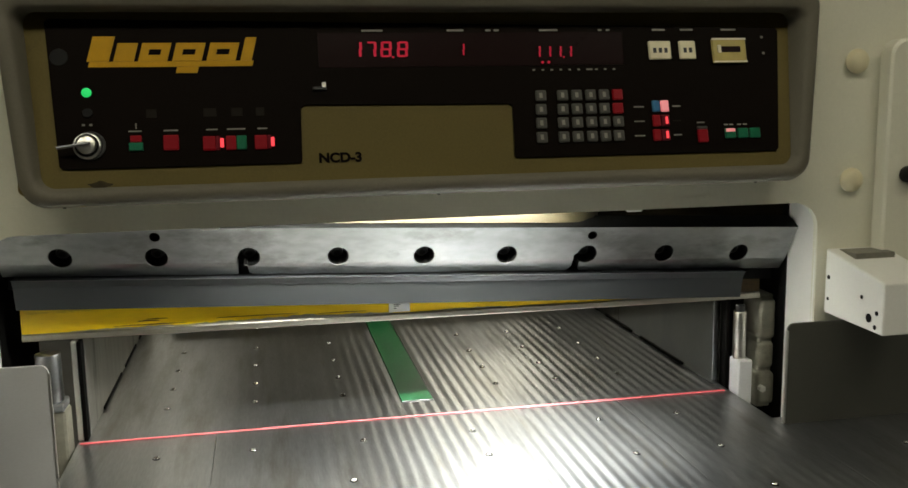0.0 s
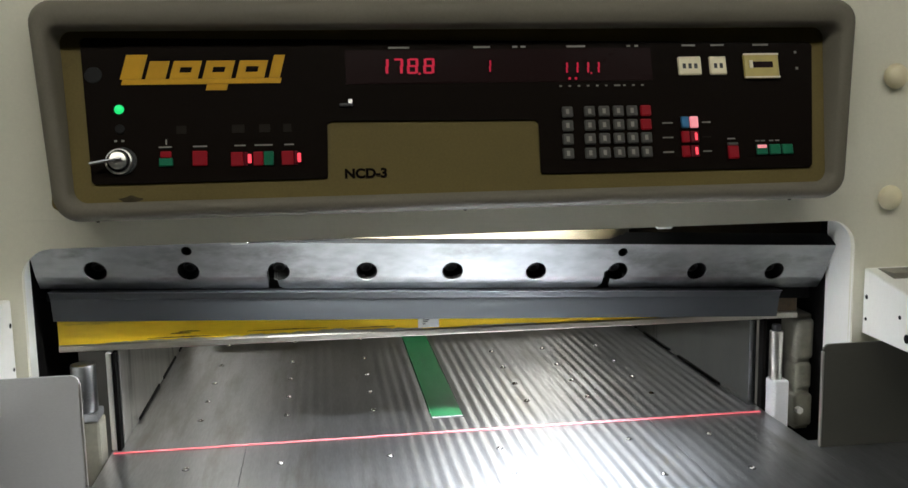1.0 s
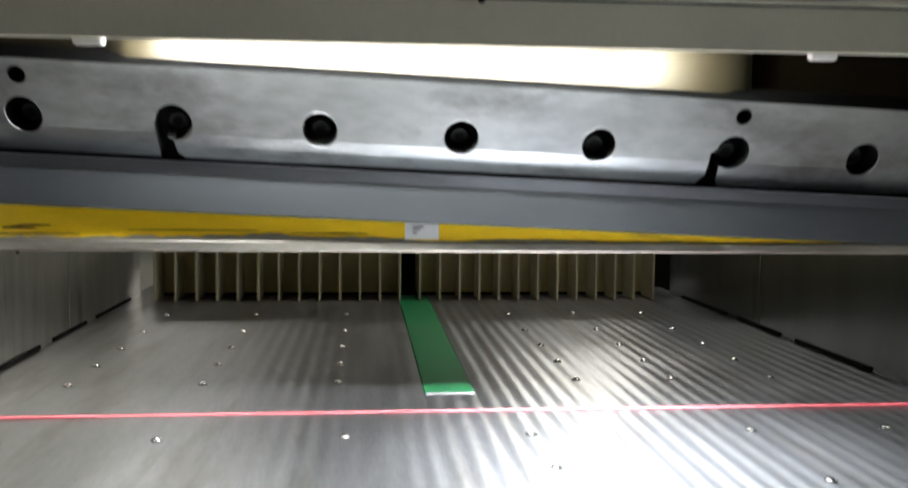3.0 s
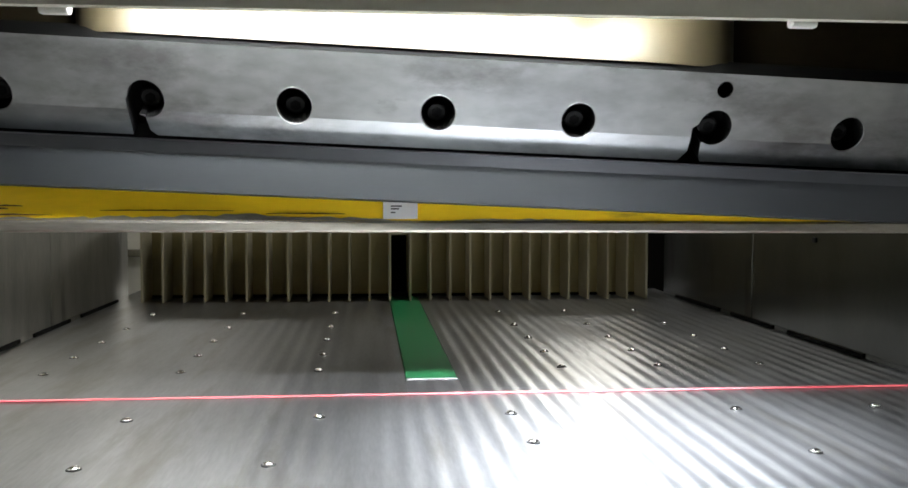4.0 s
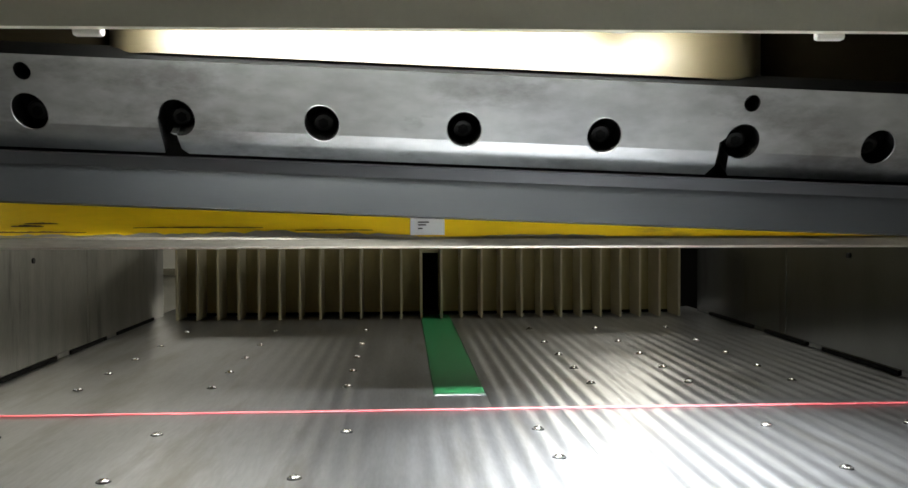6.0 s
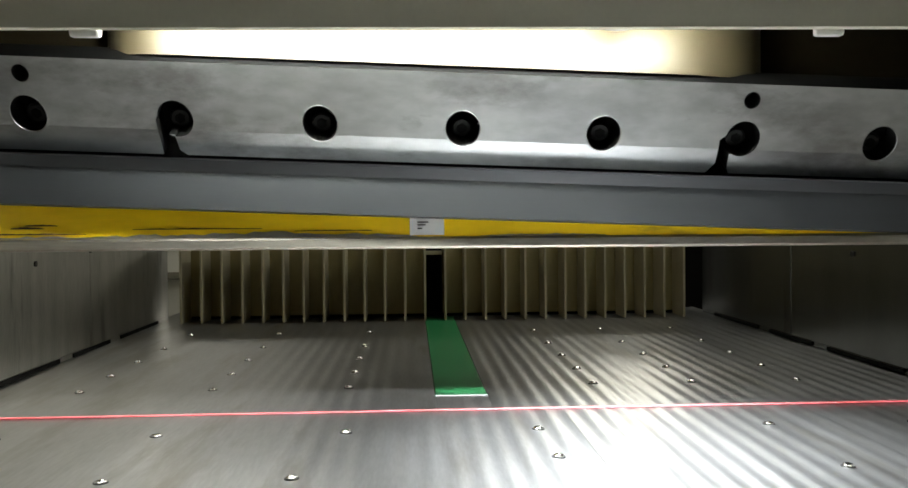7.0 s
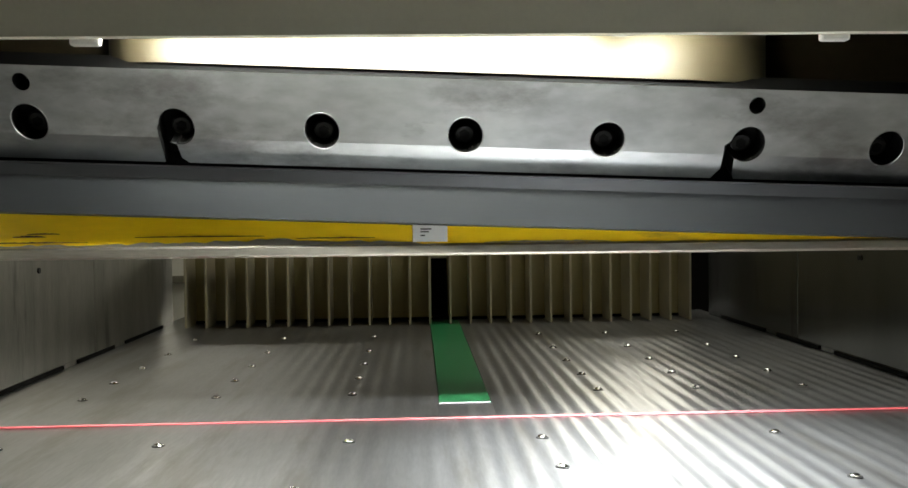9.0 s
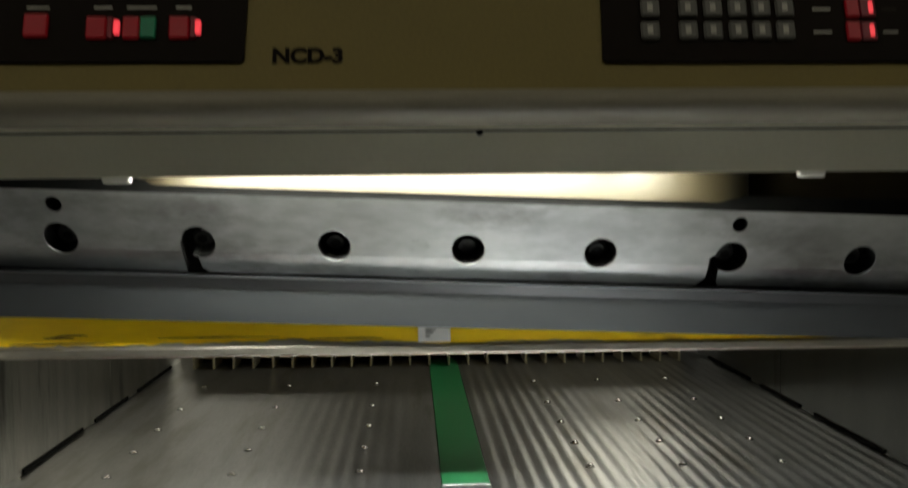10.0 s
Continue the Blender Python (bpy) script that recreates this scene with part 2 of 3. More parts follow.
def rounded(x0, x1, z0, z1, r, seg=6):
    """A rounded rectangle outline; r: one radius, or four (bottom left, bottom right, top right, top left)."""
    rs = [r] * 4 if not isinstance(r, (tuple, list)) else r
    out = []
    for (cx, cz, a0), q in zip(((x0, z0, 180), (x1, z0, 270), (x1, z1, 0), (x0, z1, 90)), rs):
        sx, sz = (1 if cx == x0 else -1), (1 if cz == z0 else -1)
        for i in range(seg + 1):
            a = radians(a0 + 90 * i / seg)
            out.append((cx + sx * q + q * math.cos(a), cz + sz * q + q * math.sin(a)))
    return out


def loft(loops, close_last=False):
    """Quads between outlines of equal length."""
    bm = bmesh.new()
    rows = [[bm.verts.new(p) for p in loop] for loop in loops]
    k = len(loops[0])
    for a, b in zip(rows, rows[1:]):
        for i in range(k):
            bm.faces.new((a[i], a[(i + 1) % k], b[(i + 1) % k], b[i]))
    if close_last:
        bm.faces.new(rows[-1])
    return bm


def lettering(name, text, size, material, parent, m, depth=0.0006, label="", bold=0.0):
    c = bpy.data.curves.new(name, "FONT")
    c.body, c.size, c.extrude, c.offset = text, size, depth, bold
    o = new(name, c)
    bpy.context.view_layer.update()
    me = bpy.data.meshes.new_from_object(o.evaluated_get(bpy.context.evaluated_depsgraph_get()))
    bpy.data.objects.remove(o)
    me.transform(m)
    me.materials.append(material)
    q = new(name, me)
    q.parent = parent
    if label:
        q["label"] = label
    return q


# ---- the room ----
def structure(name, bm, material, label, category):
    return tagged(part(name, bm, material), label, category, "", "structure")


structure("floor", box(-3.2, 3.2, -6.0, 6.0, -0.1, 0.0), M_floor, "grey concrete workshop floor under the machine", "floor")
WX0, WX1, WZ0, WZ1 = 1.25, 3.1, 1.9, 2.75
structure("wall_north", cut_sheet([(-3.2, 0), (3.2, 0), (3.2, 2.9), (-3.2, 2.9)], [[(WX0, WZ0), (WX1, WZ0), (WX1, WZ1), (WX0, WZ1)]], lambda u, v, d: (u, 6.0 + d, v), 0.12), M_room, "plain cream plastered workshop wall with an opening for the added window", "wall")
win = thing("added_window", "unseen high window added to put a warm glare on the table", "window", ((WX0 + WX1) / 2, 6.06, WZ0), kind="structure")
for k in range(5):
    x = WX0 + (WX1 - WX0 - 0.04) * k / 4
    part("window_frame", box(x, x + 0.04, 6.04, 6.09, WZ0 + 0.001, WZ1 - 0.001), M_white, win)
    if k < 4:
        part("pane", box(x + 0.041, x + 0.039 + (WX1 - WX0 - 0.04) / 4, 6.06, 6.066, WZ0 + 0.03, WZ1 - 0.03), M_added_glow, win, "glowing pane of the added window")
for z in (WZ0 + 0.001, WZ1 - 0.029):
    part("window_rail", box(WX0 + 0.001, WX1 - 0.001, 6.035, 6.095, z, z + 0.028), M_white, win)
structure("wall_south", box(-3.2, 3.2, -6.12, -6.0, 0, 2.9), M_room, "plain cream plastered workshop wall", "wall")
structure("wall_west", box(-3.32, -3.2, -6.12, 6.12, 0, 2.9), M_room, "plain cream plastered workshop wall", "wall")
structure("wall_east", box(3.2, 3.32, -6.12, 6.12, 0, 2.9), M_room, "plain cream plastered workshop wall", "wall")
structure("ceiling", box(-3.32, 3.32, -6.12, 6.12, 2.9, 3.0), M_room, "plain pale workshop ceiling", "ceiling")


def ceiling_light(x, y):
    t = thing("ceiling_light", "white fluorescent ceiling light fitting on the workshop ceiling", "lamp", (x, y, 2.9), group="ceiling lights")
    part("frame", box(x - 0.65, x + 0.65, y - 0.16, y + 0.16, 2.84, 2.9, 0.01), M_white, t)
    part("diffuser", box(x - 0.61, x + 0.61, y - 0.13, y + 0.13, 2.825, 2.842, 0.004), M_panel_glow, t, "glowing white diffuser")


for x, y in LIGHTS:
    ceiling_light(x, y)


# ---- the machine's casing ----
machine = thing("paper_cutter", "large cream-painted industrial paper cutting machine on the floor", "machine", (0, 0.3, 0))

TOP, SEAM, FACE, OPEN = 1.282, 1.325, -0.121, 0.672
# front sheet with its opening
outline = [(-1.25, 0.05), (-OPEN - 0.01, 0.05), (-OPEN, TOP - 0.045)]
outline += [(-OPEN + 0.045 * (1 - math.cos(radians(a))), TOP - 0.045 + 0.045 * math.sin(radians(a))) for a in range(15, 91, 15)]
outline += [(OPEN - 0.045 * (1 - math.cos(radians(a))), TOP - 0.045 + 0.045 * math.sin(radians(a))) for a in range(90, 0, -15)]
outline += [(OPEN, TOP - 0.045), (OPEN + 0.01, 0.05), (1.25, 0.05), (1.25, SEAM), (-1.25, SEAM)]
part("front_cover", cut_sheet(outline, [], lambda u, v, d: (u, FACE + d, v), 0.012), M_cover, machine)
part("upper_cover", box(-1.25, 1.25, FACE, FACE + 0.012, SEAM + 0.0002, 1.95), M_cover, machine)
part("console_flange", box(-0.574, 0.574, FACE - 0.0035, FACE - 0.0002, SEAM + 0.0005, SEAM + 0.02, 0.001), M_cover, machine, "cream flange under the console")
part("seam", box(-0.572, 0.572, FACE - 0.0016, FACE - 0.0003, SEAM - 0.0016, SEAM + 0.0003), M_dark, machine, "dark seam")
for s in (-1, 1):
    reveal = [(s * OPEN, FACE + 0.004), (s * 0.700, 0.016), (s * 0.76, 0.016), (s * 0.76, FACE + 0.012)]
    bm = bmesh.new()
    lo = [bm.verts.new((x, y, 0.05)) for x, y in reveal]
    hi = [bm.verts.new((x, y, 1.40)) for x, y in reveal]
    for i in range(4):
        bm.faces.new((lo[i], lo[(i + 1) % 4], hi[(i + 1) % 4], hi[i]))
    bm.faces.new(lo)
    bm.faces.new(hi[::-1])
    part("opening_reveal", bm, M_white, machine, "white-painted side of the opening")
    # side casing and top
    part("side_cover", box(min(s * 1.25, s * 1.23), max(s * 1.25, s * 1.23), FACE + 0.0125, 0.30, 0.05, 1.929, 0.004), M_cover, machine)
part("top_cover", box(-1.25, 1.25, FACE + 0.0125, 0.30, 1.93, 1.95, 0.004), M_cover, machine)
part("rear_cover", box(-1.229, 1.229, 0.28, 0.30, 1.32, 1.929, 0.004), M_cover, machine)
# hidden iron frame that closes the inside; near-black paint puts in its shade
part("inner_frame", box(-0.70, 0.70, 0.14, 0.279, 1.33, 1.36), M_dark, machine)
part("knife_beam", prism([(0.030, 1.2575), (0.030, 1.55), (0.056, 1.55), (0.056, 1.25), (0.035, 1.25)], -0.695, 0.695, -0.0415), M_beam, machine, "iron knife beam above the blade holder, coloured near-black for shade")
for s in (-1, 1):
    part("inner_cheek", box(min(s * 0.702, s * 0.76), max(s * 0.702, s * 0.76), 0.0165, 0.279, 0.3, 1.40, 0.003), M_dark, machine, "inner side of the frame, coloured black for shade")
for x in (-0.352, 0.340):
    part("lamp_clip", box(x - 0.014, x + 0.014, -0.1085, -0.098, 1.2765, 1.300, 0.003), M_white, machine, "white lamp clip")
# small screws on the seam
for x in (-0.556, 0.003, 0.55):
    part("seam_screw", rod((x, FACE + 0.001, SEAM - 0.002), (x, FACE - 0.003, SEAM - 0.002), 0.0035, bevel=0.0008), M_dark, machine, "small dark screw")
# cream caps on the right upright
for z in (1.521, 1.319):
    cap = part("cap", rod((0.729, FACE - 0.001, z), (0.729, FACE - 0.010, z), 0.021, bevel=0.003), M_ivory, machine, "round ivory plastic cap", True)
    part("cap_dome", dome((0.729, FACE - 0.009, z), 0.0195, 0.010), M_ivory, cap, "", True)
# door of the electrical box
door = part("side_door", loft([[(x, y, z) for x, z in rounded(0.773 + i, 1.22 - i, 0.4 + i, 1.557 - i, 0.028)] for y, i in ((FACE - 0.001, 0.006), (FACE - 0.006, 0.006), (FACE - 0.0061, 0), (FACE - 0.032, 0), (FACE - 0.036, 0.004))], True), M_cover, machine, "rounded cream side door")
part("knob", rod((0.812, FACE - 0.034, 1.329), (0.812, FACE - 0.06, 1.329), 0.014, bevel=0.004), M_rubber, door, "black knob", True)

# ---- lamp ----
KS = -0.0415
lamp = thing("work_lamp", "lit white fluorescent tube behind the front cover's lower edge", "lamp", (0, -0.088, 1.298))
part("tube", rod((-0.312, -0.088, 1.302), (0.212, -0.088, 1.302), 0.011, seg=10), M_tube, lamp, "glowing white tube")
for a, b in ((-0.327, -0.313), (0.213, 0.227)):
    part("tube_cap", rod((a, -0.088, 1.302), (b, -0.088, 1.302), 0.0115), M_chrome, lamp, "metal end cap")
part("bulb", dome((0.150, -0.062, 1.3075), 0.011, 0.007, "z", 10), M_bulb, lamp, "brighter glowing spot bulb", True)
part("bulb_cup", loft([[(0.150 + r * math.cos(a), -0.062 + r * math.sin(a), z) for a in [2 * math.pi * k / 20 for k in range(20)]] for r, z in ((0.0135, 1.318), (0.0135, 1.306), (0.0165, 1.2935), (0.0175, 1.2935), (0.0145, 1.306), (0.0145, 1.319))], True), M_chrome, lamp, "small metal lamp cup", True)
part("lamp_roof", box(-0.33, 0.25, -0.106, -0.034, 1.345, 1.349), M_reflector, lamp, "unseen brown sheet added above the tube")
curl = [radians(a) for a in range(0, 91, 10)]
run = [(-0.300 - 0.070 * math.sin(a), 0.0215 - 0.05 * math.cos(a)) for a in reversed(curl)]
run += [(-0.300 + 0.515 * k / 12, -0.0285) for k in range(1, 12)]
run += [(0.215 + 0.105 * math.sin(a), 0.0215 - 0.05 * math.cos(a)) for a in curl]
glow_fade_plate = loft([[(x, y, z + KS * x) for x, y in run] + [(x, y + 0.002, z + KS * x) for x, y in reversed(run)] for z in (1.262, 1.36)], True)
part("glow_fade_plate", glow_fade_plate, M_reflector, lamp, "brown plate added behind the tube, ends curled to fade the glow", True)

spot = bpy.data.lights.new("spot_bulb", "SPOT")
spot.energy, spot.spot_size, spot.spot_blend, spot.shadow_soft_size, spot.color = SPOT_WATTS, radians(80), 1.0, 0.010, (0.88, 0.93, 1.0)
new("spot_bulb", spot).matrix_world = look((0.150, -0.062, 1.292), (0.165, -0.13, 0.9))

# ---- knife with its holder ----
LEAN_K = 0.62
BEND = -0.0125
knife = thing("cutting_knife", "brushed steel knife holder with bolt holes above a long steel blade", "knife", (0, 0, 1.1))


def on_plate(u, v, d):
    """u along the blade, v up the holder from the bolts' line, d into it."""
    c = math.hypot(1, LEAN_K)
    z = v / c + d * LEAN_K / c
    low_part = max(0.0, BEND - v)
    return (u, -v * LEAN_K / c + d / c + 0.22 * low_part, 1.201 + KS * u + z + 0.05 * low_part)


HX = [-0.594 + 0.148 * i for i in range(9)]
R = 0.0182
holes = []
top, low = 0.0625, -0.0425
edge = [(-0.69, low)]
for i, x in enumerate(HX):
    if i in (2, 6):
        # keyhole: the bore opens through a slot at the lower edge
        left = x - R - 0.002 if i == 2 else x - R - 0.006
        tilt = 0.004 if i == 2 else -0.004
        slot = [(left - 0.003 + tilt, low), (left + 0.001, low + 0.012), (left, -0.002)]
        arc = [(x + R * math.cos(radians(a)), R * 1.14 * math.sin(radians(a))) for a in range(170, -121, -10)]
        wide = [(left + 0.017 + (0 if i == 2 else -0.004), -0.018), (left + 0.017 + tilt / 2, low + 0.006), (left + 0.022 + tilt, low)]
        edge += slot + arc + wide
    else:
        holes.append(ring(x, 0, R, R * 1.14))
edge += [(0.69, low), (0.69, top), (-0.69, top)]
for i in (1, 6):
    holes.append(ring(HX[i] + 0.002, 0.0445, 0.0085, 0.0095, 20))
bm = cut_sheet(edge, holes, lambda u, v, d: (u, v, d), 0.026)
bmesh.ops.bisect_plane(bm, geom=bm.verts[:] + bm.edges[:] + bm.faces[:], plane_co=(0, BEND, 0), plane_no=(0, 1, 0))
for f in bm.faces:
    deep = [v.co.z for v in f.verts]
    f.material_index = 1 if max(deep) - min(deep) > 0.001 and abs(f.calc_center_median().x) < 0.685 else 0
for v in bm.verts:
    v.co = on_plate(*v.co)
part("knife_holder", bm, M_plate, knife, "ground steel holder plate, its bore walls coloured black for shade").data.materials.append(M_bore)
for i, x in enumerate(HX):
    if i not in (2, 6):
        rim = loft([[on_plate(x + r * math.cos(a), r * 1.14 * math.sin(a), d) for a in [2 * math.pi * k / 32 for k in range(32)]] for r, d in ((R + 0.0007, 0.0001), (R + 0.0005, -0.0003), (R - 0.0001, -0.0003), (R - 0.0004, 0.0012))])
        part("bore_rim", rim, M_rim, knife, "bright chamfered rim", True)
part("dark_bore_filler", cut_sheet([(-0.69, low - 0.022), (0.69, low - 0.022), (0.69, top - 0.002), (-0.69, top - 0.002)], [], lambda u, v, d: on_plate(u, v, d + 0.0265), 0.01), M_bore, knife, "black sheet added to keep the bolt holes dark")
for i, x in enumerate(HX):
    a, b = Vector(on_plate(x, -0.0085, 0.026)), Vector(on_plate(x, -0.0085, 0.020))
    bolt = part("bolt", rod(a, b, 0.0105, bevel=0.0015), M_bolt_head, knife, "black socket-head bolt")
    part("socket", rod(b, Vector(on_plate(x, -0.0085, 0.0194)), 0.006, seg=6), M_bore, bolt)
part("dark_gap_filler", prism([(0.0552, 1.14), (0.0574, 1.14), (0.0574, 1.215), (0.0552, 1.215)], -0.69, 0.69, KS), M_bore, knife, "black sheet added to keep the gap above the blade dark")
part("blade", prism([(0.0150, 1.1625), (0.020, 1.161), (0.028, 1.149), (0.036, 1.109), (0.048, 1.107), (0.050, 1.163)], -0.676, 0.616, KS, 12), M_bar, knife, "blue-grey steel blade with a bevelled top edge")

# ---- clamp ----
clamp = thing("paper_clamp", "yellow-painted clamp bar with a worn bright lower edge, raised", "clamp", (0, 0.09, 1.075))
part("clamp_body", prism([(0.058, 1.0885), (0.058, 1.30), (0.130, 1.30), (0.130, 1.0885)], -0.676, 0.606, -0.003), M_worn, clamp, "yellow paint worn near the lower edge")
part("pressing_edge", prism([(0.0565, 1.076), (0.055, 1.078), (0.055, 1.086), (0.0575, 1.0885), (0.1305, 1.0885), (0.1305, 1.075), (0.062, 1.075)], -0.676, 0.668, -0.003), M_press, clamp, "bare worn metal edge")
part("shaded_end", prism([(0.0585, 1.0888), (0.0585, 1.30), (0.130, 1.30), (0.130, 1.0888)], 0.6065, 0.668, -0.003), M_grease_and_shade, clamp, "shaded end of the clamp bar, coloured dark brown")
rng = random.Random(5)


def smear(name, x0, x1, z0, high, material, label, y=0.0577):
    """A thin ragged patch on the clamp's face where the paint is rubbed off."""
    n = 26
    up = []
    for i in range(n + 1):
        f = i / n
        up.append((x0 + (x1 - x0) * f, z0 - 0.003 * (x0 + (x1 - x0) * f) + 0.0006 + high * (math.sin(math.pi * f) ** 0.7) * rng.uniform(0.35, 1.0)))
    bm = bmesh.new()
    rows = [[bm.verts.new((x, y + d, z)) for z, d in ((z0 - 0.003 * x, 0), (top_z, 0), (top_z, 0.0002), (z0 - 0.003 * x, 0.0002))] for x, top_z in up]
    for a, b in zip(rows, rows[1:]):
        for i in range(4):
            bm.faces.new((a[i], a[(i + 1) % 4], b[(i + 1) % 4], b[i]))
    bm.faces.new(rows[0][::-1])
    bm.faces.new(rows[-1])
    part(name, bm, material, clamp, label)


for x0, x1, z0, high in ((-0.42, -0.20, 1.0886, 0.005), (-0.34, -0.05, 1.0887, 0.007), (-0.60, -0.38, 1.0888, 0.003), (0.02, 0.16, 1.0888, 0.002)):
    smear("rubbed_patch", x0, x1, z0, high, M_press, "grey metal where the paint is rubbed off", 0.0577 - 0.0003 * high / 0.004)
for x0, x1, z0, high in ((-0.53, -0.41, 1.0935, 0.0014), (-0.49, -0.455, 1.100, 0.002), (-0.475, -0.44, 1.103, 0.0012), (-0.36, -0.22, 1.0985, 0.0012), (-0.185, -0.10, 1.0955, 0.001)):
    smear("scuff", x0, x1, z0, high, M_grease_and_shade, "dark greasy scuff", 0.0566)
lab = part("label_plate", box(-0.0585, -0.0205, 0.0560, 0.0578, 1.0905, 1.143, 0.0005), M_label, clamp, "white paper label")
for z, w in ((1.101, 0.009), (1.097, 0.005), (1.104, 0.012)):
    part("print_bar", box(-0.05, -0.05 + w, 0.0554, 0.0559, z, z + 0.0014), M_bolt, lab)

# ---- cutting table ----
Z = 0.9
table = thing("cutting_table", "ribbed steel cutting table with air nozzles", "table", (0, 0.3, 0.0))


def ribbed(x0, x1, y0, y1, pitch=0.0212, amp=0.00048, thick=0.03, drop=0.0):
    """A steel plate whose top is softly ribbed along y, the ribs worn flatter towards -x."""
    bm = bmesh.new()
    n = max(4, round((x1 - x0) / pitch * 8))
    k = max(2, round((y1 - y0) / 0.03))
    ys = [y0 + (y1 - y0) * j / k for j in range(k + 1)]
    worn = lambda x: amp * min(1.0, max(0.12, (x + 0.42) / 0.55))
    rows = []
    for y in ys:
        rows.append([bm.verts.new((x0 + (x1 - x0) * i / n, y, Z - drop + worn(x0 + (x1 - x0) * i / n) * (math.cos(2 * math.pi * (x0 + (x1 - x0) * i / n) / pitch) - 1))) for i in range(n + 1)])
    for a, b in zip(rows, rows[1:]):
        for i in range(n):
            bm.faces.new((a[i], a[i + 1], b[i + 1], b[i])).smooth = True
    box(x0, x1, y0, y1, Z - thick, Z - drop - 2.6 * amp, 0, 1, bm)
    return bm


part("rear_plate", ribbed(-0.598, -0.0315, 0.0365, 1.36, amp=0.00042), M_table, table, wound=True)
part("rear_plate", ribbed(0.0315, 0.598, 0.0365, 1.36, amp=0.00046), M_table, table, wound=True)
part("centre_plate", ribbed(-0.0312, 0.0312, 0.0365, 0.116), M_table, table, wound=True)
part("front_plate", ribbed(-0.368, 0.1046, -0.75, 0.036), M_table, table, wound=True)
part("front_plate", ribbed(0.1054, 0.368, -0.75, 0.036), M_table, table, wound=True)
for s in (-1, 1):
    a, b = sorted((s * 0.3692, s * 0.598))
    part("side_plate", ribbed(a, b, -0.75, 0.036, 0.0212, 0.0003, drop=0.0006), M_table, table, wound=True)
    a, b = sorted((s * 0.5985, s * 1.2))
    part("side_wing", ribbed(a, b, -0.75, -0.125, 0.0212, 0.00008, drop=0.0006), M_table, table, wound=True)
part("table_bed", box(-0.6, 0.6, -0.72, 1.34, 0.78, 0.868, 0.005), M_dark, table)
part("table_leg", box(-0.45, 0.45, -0.1, 0.9, 0.0, 0.779, 0.01), M_cover, table, "cream-painted pedestal")
part("green_strip", box(-0.0305, 0.0305, 0.118, 1.36, Z - 0.02, Z + 0.0004, 0.0008, 1), M_green, table, "green-painted guide strip")
part("strip_end", box(-0.0305, 0.0305, 0.1165, 0.1225, Z - 0.001, Z + 0.0011, 0.0005, 1), M_steel, table, "bright end of the green strip")

XS = (-0.466, -0.304, -0.137, 0.169, 0.294, 0.428)
NOZZLES = [(x, y) for x in XS for y in (0.186, 0.305, 0.434, 0.578, 0.766)]
NOZZLES += [(x, -0.063) for x in (-0.460, -0.306, -0.123, 0.066, 0.297, 0.445)] + [(x, -0.225) for x in (-0.306, -0.155, 0.301, 0.448)]
NOZZLES += [(0.069, -0.173), (0.453, -0.384), (0.747, -0.285), (-0.155, -0.40), (0.07, -0.40), (0.30, -0.40), (-0.306, -0.40)]
first_seat = first_ball = None
for x, y in NOZZLES:
    if first_seat is None:
        first_seat = part("nozzle", rod((0, 0, -0.0025), (0, 0, 0.0005), 0.0062, seg=16, bevel=0.0004), M_bolt, table, "steel ball air nozzle")
        first_ball = part("ball", dome((0, 0, 0.0004), 0.0050, 0.0026, "z", 12), M_ball, first_seat, "", True)
        first_seat.matrix_parent_inverse = Matrix.Translation((0, -0.3, 0))
        first_seat.location = (x, y, Z)
        continue
    a = new("nozzle", first_seat.data)
    a.parent, a.matrix_parent_inverse, a.location = table, first_seat.matrix_parent_inverse, (x, y, Z)
    b = new("ball", first_ball.data)
    b.parent = a

line = tagged(part("cutting_line", box(-0.594, 0.588, 0.0312, 0.0384, Z + 0.0002, Z + 0.0009), M_red_line), "thin glowing red light line across the steel table", "light line")

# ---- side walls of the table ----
for s, steel, label in ((-1, M_wall, "stained bare steel side wall standing along the table"), (1, M_bluish_shaded, "bluish steel side wall standing along the table, darkened for shade")):
    w = thing("side_gauge_wall", label, "panel", (s * 0.585, 0.5, Z), group="side walls")
    for y0, y1 in ((0.075, 0.5745), (0.577, 1.06)):
        a, b = sorted((s * 0.582, s * 0.597))
        part("panel", box(a, b, y0, y1, Z + 0.0075, 1.30, 0.0008, 1), steel, w)
    a, b = sorted((s * 0.583, s * 0.597))
    part("foot_rail", box(a, b, 0.075, 1.06, Z + 0.0003, Z + 0.0072), steel, w)
    for y0, y1 in ((0.21, 0.435), (0.492, 0.668), (0.728, 0.975)):
        a, b = sorted((s * 0.5805, s * 0.5828))
        part("slot", box(a, b, y0, y1, Z + 0.0006, Z + 0.0065), M_bore, w, "dark slot at the foot")
    a, b = sorted((s * 0.5832, s * 0.5960))
    part("seam", box(a, b, 0.5747, 0.5768, Z + 0.0075, 1.299), M_bore, w, "dark seam between the panels")
    part("seam_bolt", rod((s * 0.583, 0.5757, 1.066), (s * 0.5795, 0.5757, 1.066), 0.006), M_bolt, w, "dark bolt")
    part("screw", rod((s * 0.583, 0.352, 1.052), (s * 0.5795, 0.352, 1.052), 0.004), M_bolt, w, "dark screw")
